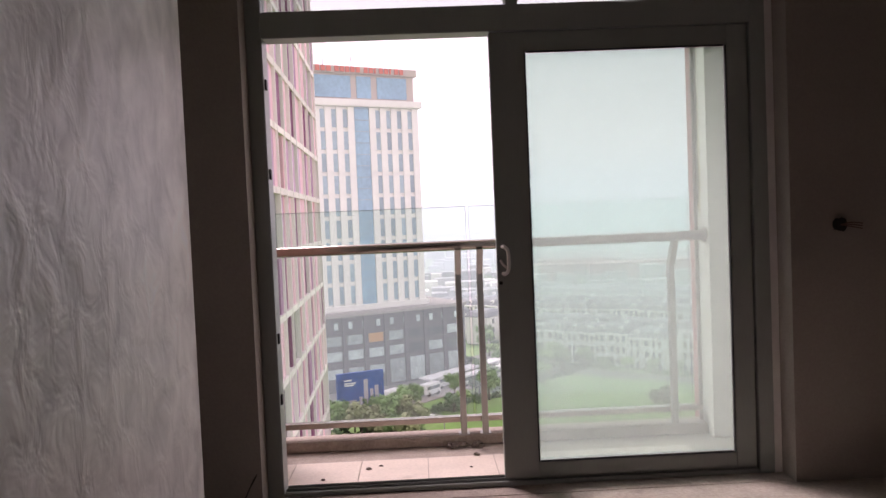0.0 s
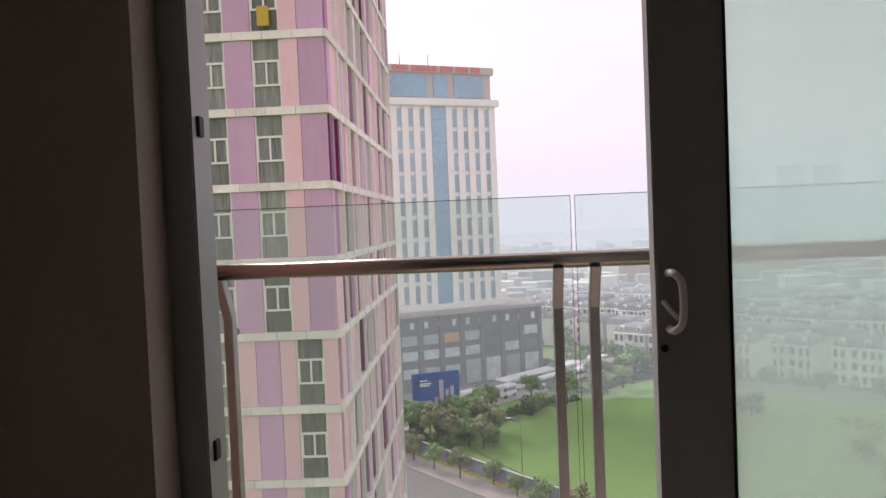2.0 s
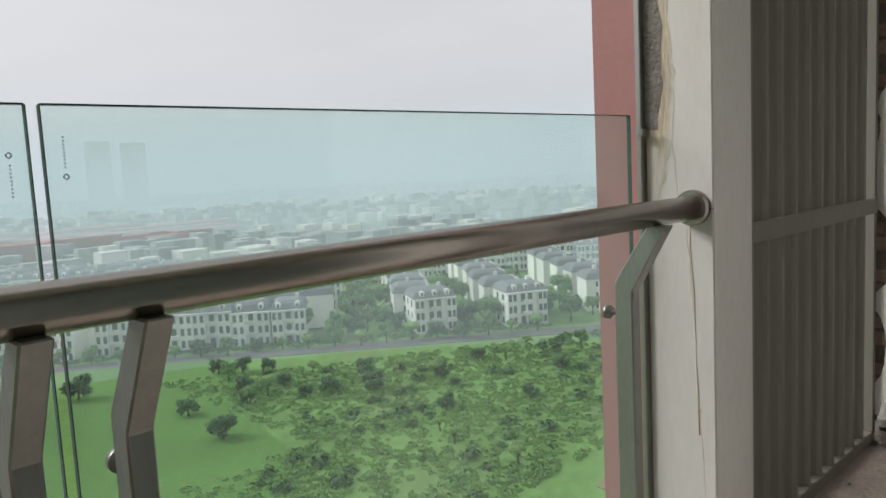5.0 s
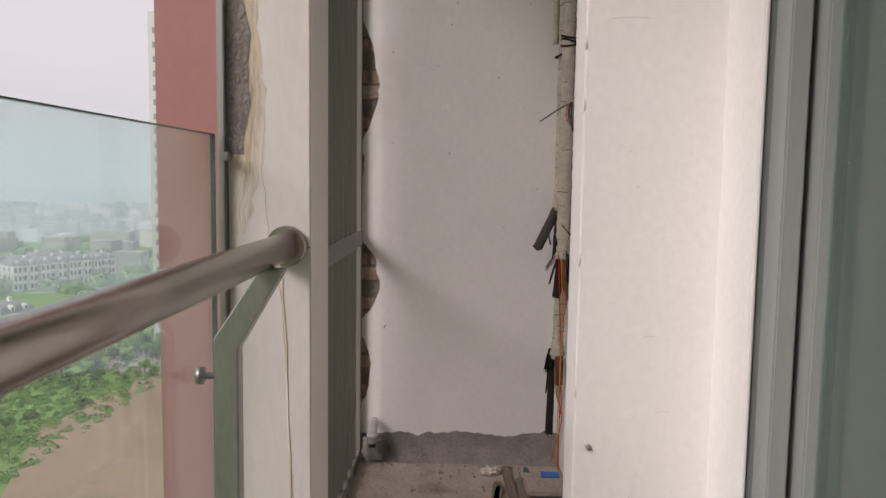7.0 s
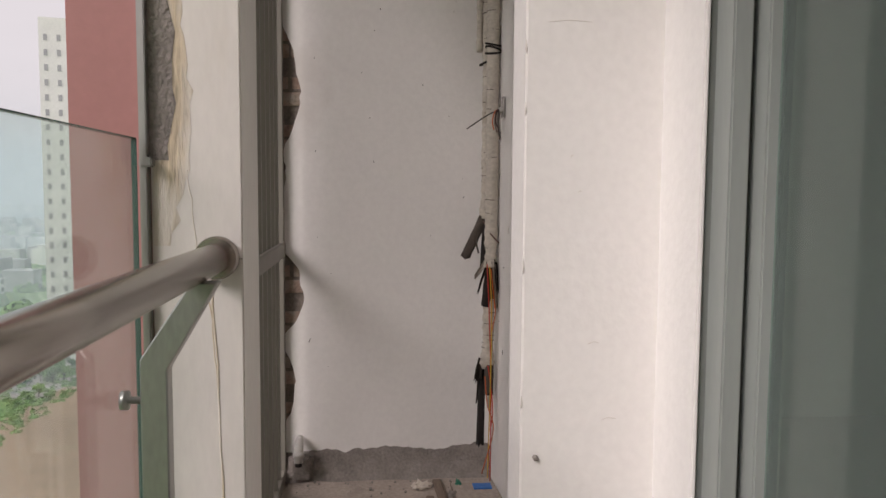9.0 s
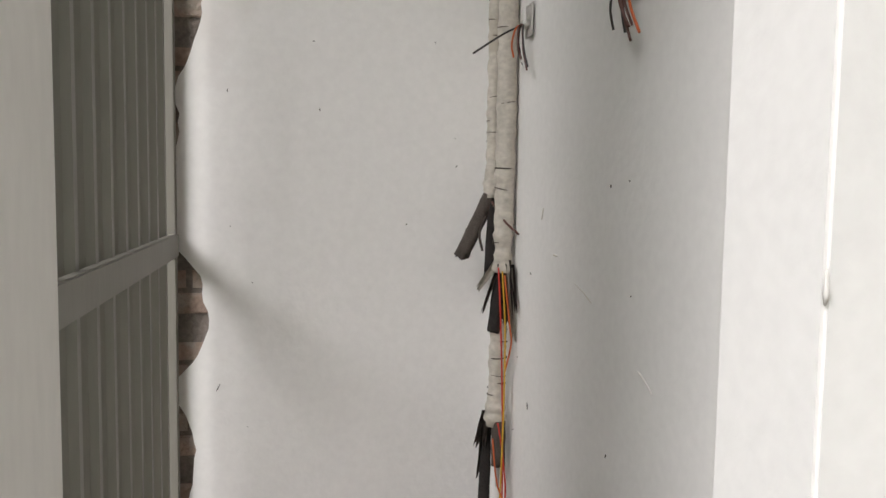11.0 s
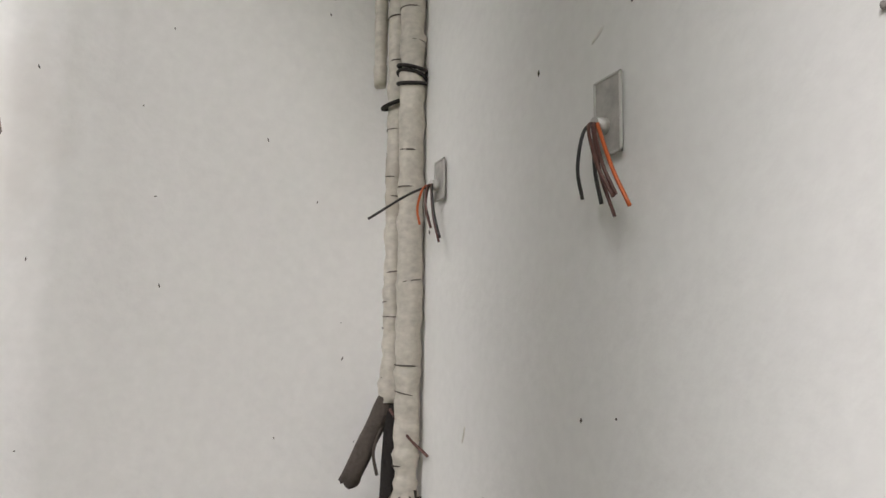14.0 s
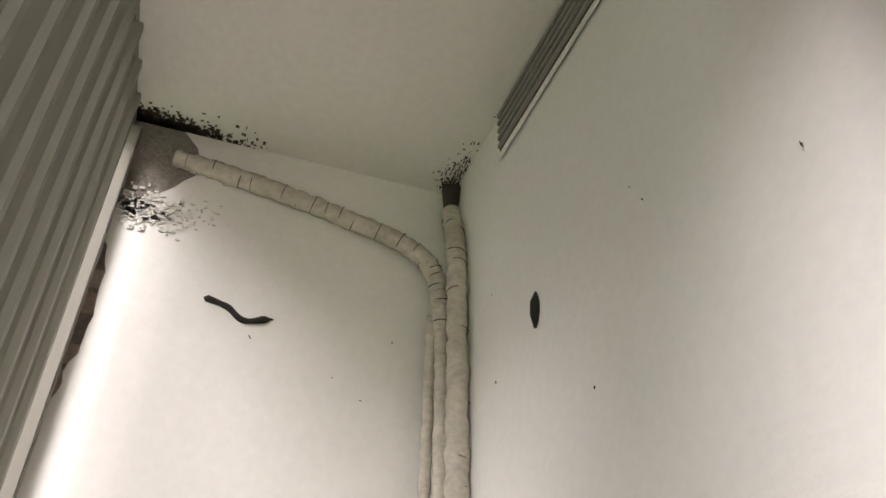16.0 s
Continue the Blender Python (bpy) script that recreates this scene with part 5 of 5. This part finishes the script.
# ---- villas ----
def villa(label, w, storeys, seed, at, turn, grand=False):
    """A rendered townhouse: bays, cornices, tall framed windows, mansard roof with dormers."""
    r = random.Random(seed)
    sh = 3.0
    h, dep = sh * storeys, 10.0
    ob = thing("villa", label, "house", at, turn, "rows of villas")
    part("wall", box((-w / 2, 0, 0), (w / 2, dep, h)), VILLA, ob)
    n = 3 if grand else 2
    bw = w / n
    for side in (-1, 1):
        x = side * (w / 2 - bw * 0.36)
        part("bay", box((x - bw * 0.34, -0.9, 0), (x + bw * 0.34, 0.1, h - (0 if grand else r.choice((0, sh))))), VILLA, ob)
    bm = bmesh.new()
    rings = []
    for o, z in ((-0.3, h), (-0.3, h + 0.15), (0.55, h + 1.5), (1.7, h + 2.1)):
        rings.append([bm.verts.new(q) for q in ((-w / 2 + o, o, z), (w / 2 - o, o, z), (w / 2 - o, dep - o, z), (-w / 2 + o, dep - o, z))])
    for a, b in zip(rings, rings[1:]):
        for k in range(4):
            bm.faces.new((a[k], a[(k + 1) % 4], b[(k + 1) % 4], b[k]))
    bm.faces.new(rings[-1])
    bm.faces.new(rings[0][::-1])
    part("roof", bm, VILLA_ROOF, ob)
    for s in range(storeys):
        part("cornice", box((-w / 2 - 0.2, -1.05 if s == storeys - 1 else -0.3, sh * (s + 1) - 0.3), (w / 2 + 0.2, 0.05, sh * (s + 1) - 0.02)), VILLA, ob)
        for side in (-1, 1):
            x = side * (w / 2 - bw * 0.36)
            for dx in (-0.17, 0.17):
                part("window", box((x + dx * bw - 0.42, -0.97, sh * s + 0.7), (x + dx * bw + 0.42, -0.7, sh * s + 2.45)), DARKGLASS, ob)
        for k in range(n - 1):
            x = 0 if n == 2 else -bw * 0.27 + bw * 0.54 * k
            part("window", box((x - 0.6, -0.08, sh * s + (0.3 if s else 0)), (x + 0.6, 0.2, sh * s + 2.4)), DARKGLASS, ob)
        for y in (2.0, 6.2):
            part("side_window", box((-w / 2 - 0.08, y, sh * s + 0.8), (-w / 2 + 0.08, y + 1.1, sh * s + 2.3)), DARKGLASS, ob)
        if s:
            part("balcony", box((-bw * 0.32, -0.85, sh * s), (bw * 0.32, 0.0, sh * s + 0.75)), VILLA, ob)
    for x in (-w * 0.3, 0, w * 0.3) if grand else (-w * 0.28, w * 0.28):
        d = part("dormer", box((x - 0.75, -0.1, h + 0.1), (x + 0.75, 1.7, h + 1.9), 0.3), VILLA, ob)
        part("dormer_window", box((x - 0.42, -0.18, h + 0.45), (x + 0.42, 0.1, h + 1.6), 0.15), DARKGLASS, d)
    if r.random() < 0.7:
        part("chimney", box((w * 0.2, 5, h + 1.4), (w * 0.2 + 0.9, 6, h + 3.1)), VILLA, ob)
    return ob


ROW, BACK = Vector((0.79, -0.61)), Vector((0.61, 0.79))
turn_row = math.atan2(ROW.y, ROW.x)
base = Vector((30, 208)) + BACK * 9
models = [villa("white rendered row villa with grey mansard roof", 9.5, 3, 1, (*(base + ROW * 2), G), turn_row),
          villa("cream rendered row villa with arched dormers", 8.5, 3, 2, (*(base + ROW * 12), G), turn_row),
          villa("pale grand villa with balconies and grey roof", 11, 3, 3, (*(base + ROW * 124), G), turn_row + 0.15, True)]
vr = random.Random(4)
DEG = math.degrees(turn_row)
for row in range(6):
    d = -70 if row else 21.0
    end = 100 if row < 4 else 250
    while d < end:
        p = base + ROW * d + BACK * (24 * row + vr.uniform(-0.8, 0.8))
        copy_thing(models[vr.choice((0, 1))], pose(p.x, p.y, G + vr.uniform(-0.5, 0.6), 0, 0, DEG + (180 if row % 2 else 0)))
        d += vr.choice((9.3, 9.3, 9.3, 10, 14))
# side streets that run away from the lawn
for d, first in ((124, 1), (148.5, 0), (178, 0)):
    for k in range(first, 6):
        p = base + ROW * (d + vr.uniform(-0.5, 0.5)) + BACK * (15.5 * k)
        if k == 0:
            copy_thing(models[2], pose(p.x, p.y, G, 0, 0, DEG + 9))
        else:
            copy_thing(models[vr.choice((0, 1))], pose(p.x, p.y, G, 0, 0, DEG + 90))

# far low city
r = random.Random(31)
for nm, mt, count in (("far_houses", CITY, 2600), ("far_white_houses", VILLA, 1300), ("far_red_roofs", REDROOF, 60)):
    verts, faces = [], []
    for _ in range(count):
        a, d = radians(r.uniform(-8, 108)), r.uniform(350, 1900) if nm != "far_red_roofs" else r.uniform(480, 620)
        if nm == "far_red_roofs":
            a = radians(r.uniform(8, 28))
        x, y = d * math.sin(a), d * math.cos(a)
        sx, sy, hh = r.uniform(3, 7), r.uniform(3, 7), r.uniform(4, 11)
        if nm == "far_red_roofs":
            sx, sy, hh = r.uniform(15, 30), r.uniform(6, 10), r.uniform(8, 12)
        k = len(verts)
        verts += [(x + i * sx, y + j * sy, G + z) for z in (0, hh) for i, j in ((-1, -1), (1, -1), (1, 1), (-1, 1))]
        faces += [(k + 4, k + 5, k + 6, k + 7)] + [(k + i, k + (i + 1) % 4, k + 4 + (i + 1) % 4, k + 4 + i) for i in range(4)]
    me = bpy.data.meshes.new(nm)
    me.from_pydata(verts, [], faces)
    me.materials.append(mt)
    tagged(new(nm, me), "low hazy houses of the far city", "houses", kind="stuff")


def slab_tower(label, at, w, h, turn, seed):
    ob = thing("high_rise", label, "tower", at, turn)
    part("wall", box((-w / 2, 0, 0), (w / 2, w * 0.8, h)), VILLA, ob)
    bm = bmesh.new()
    for s in range(int(h / 3.4)):
        for k in range(4):
            x = -w / 2 + (k + 0.5) * w / 4
            slab(bm, (x - w * 0.035, -0.1, s * 3.4 + 1), (x + w * 0.035, 0.2, s * 3.4 + 2.4))
            slab(bm, (-w / 2 - 0.1, (k + 0.4) * w * 0.2, s * 3.4 + 1), (-w / 2 + 0.2, (k + 0.62) * w * 0.2, s * 3.4 + 2.6))
    tagged(part("windows", bm, GREYLOUV, ob), kind="stuff")


slab_tower("tall white residential tower in the haze", (186, 71.5, G), 11, 81, radians(-75), 1)
slab_tower("pale twin tower far off in the mist", (495, 1310, G), 40, 112, radians(-22), 2)
slab_tower("pale twin tower far off in the mist", (546, 1290, G), 40, 108, radians(-22), 3)


# ---- vehicles ----
def bus(label, at, turn, length):
    ob = thing("bus", label, "vehicle", at, turn, "parked vehicles")
    part("body", box((-length / 2, -1.2, 0.45), (length / 2, 1.2, 2.9), 0.15), VANWHITE, ob)
    part("window_band", box((-length / 2 + 0.3, -1.22, 1.6), (length / 2 - 0.3, 1.22, 2.4), 0.02), DARKGLASS, ob)
    for x in (-length * 0.32, length * 0.32):
        for y in (-1.05, 1.05):
            part("wheel", rod(bmesh.new(), [(x, y - 0.15, 0.48), (x, y + 0.15, 0.48)], 0.48, 12), GASKET, ob)


for k, (s, o, ln) in enumerate(((74, -8, 9), (84, -7, 8), (92, -10, 9), (68, -12, 6), (98, -14, 8), (60, -9, 5), (50, -12, 4.5), (42, -8, 4.5), (36, -13, 4.5))):
    p = Vector((-34, 130)) + Vector((0.68, 0.73)) * s + Vector((0.73, -0.68)) * (o + 2)
    bus("white bus parked by the boulevard" if ln > 5 else "small white car parked by the boulevard", (p.x, p.y, G + 0.16), math.atan2(0.73, 0.68), ln)
kiosk = thing("market_canopy", "long white market canopy beside the boulevard", "canopy", (14, 196, G), math.atan2(0.73, 0.68))
part("roof", box((-20, -2, 3.2), (22, 2, 3.6), 0.1), VANWHITE, kiosk)
for x in (-18, -8, 2, 12, 20):
    part("post", rod(bmesh.new(), [(x, 0, 0), (x, 0, 3.2)], 0.12, 6), PODIUM, kiosk)
lamp = thing("street_lamp", "tall grey street lamp at the lawn's edge", "street lamp", (3.5, 124, G))
part("pole", rod(bmesh.new(), [(0, 0, 0), (0, 0, 8.5), (-0.6, 0, 9.2), (-1.8, 0, 9.4)], 0.09, 6), POSTSTEEL, lamp)
part("head", box((-2.4, -0.15, 9.3), (-1.6, 0.15, 9.5), 0.04), VANWHITE, lamp)
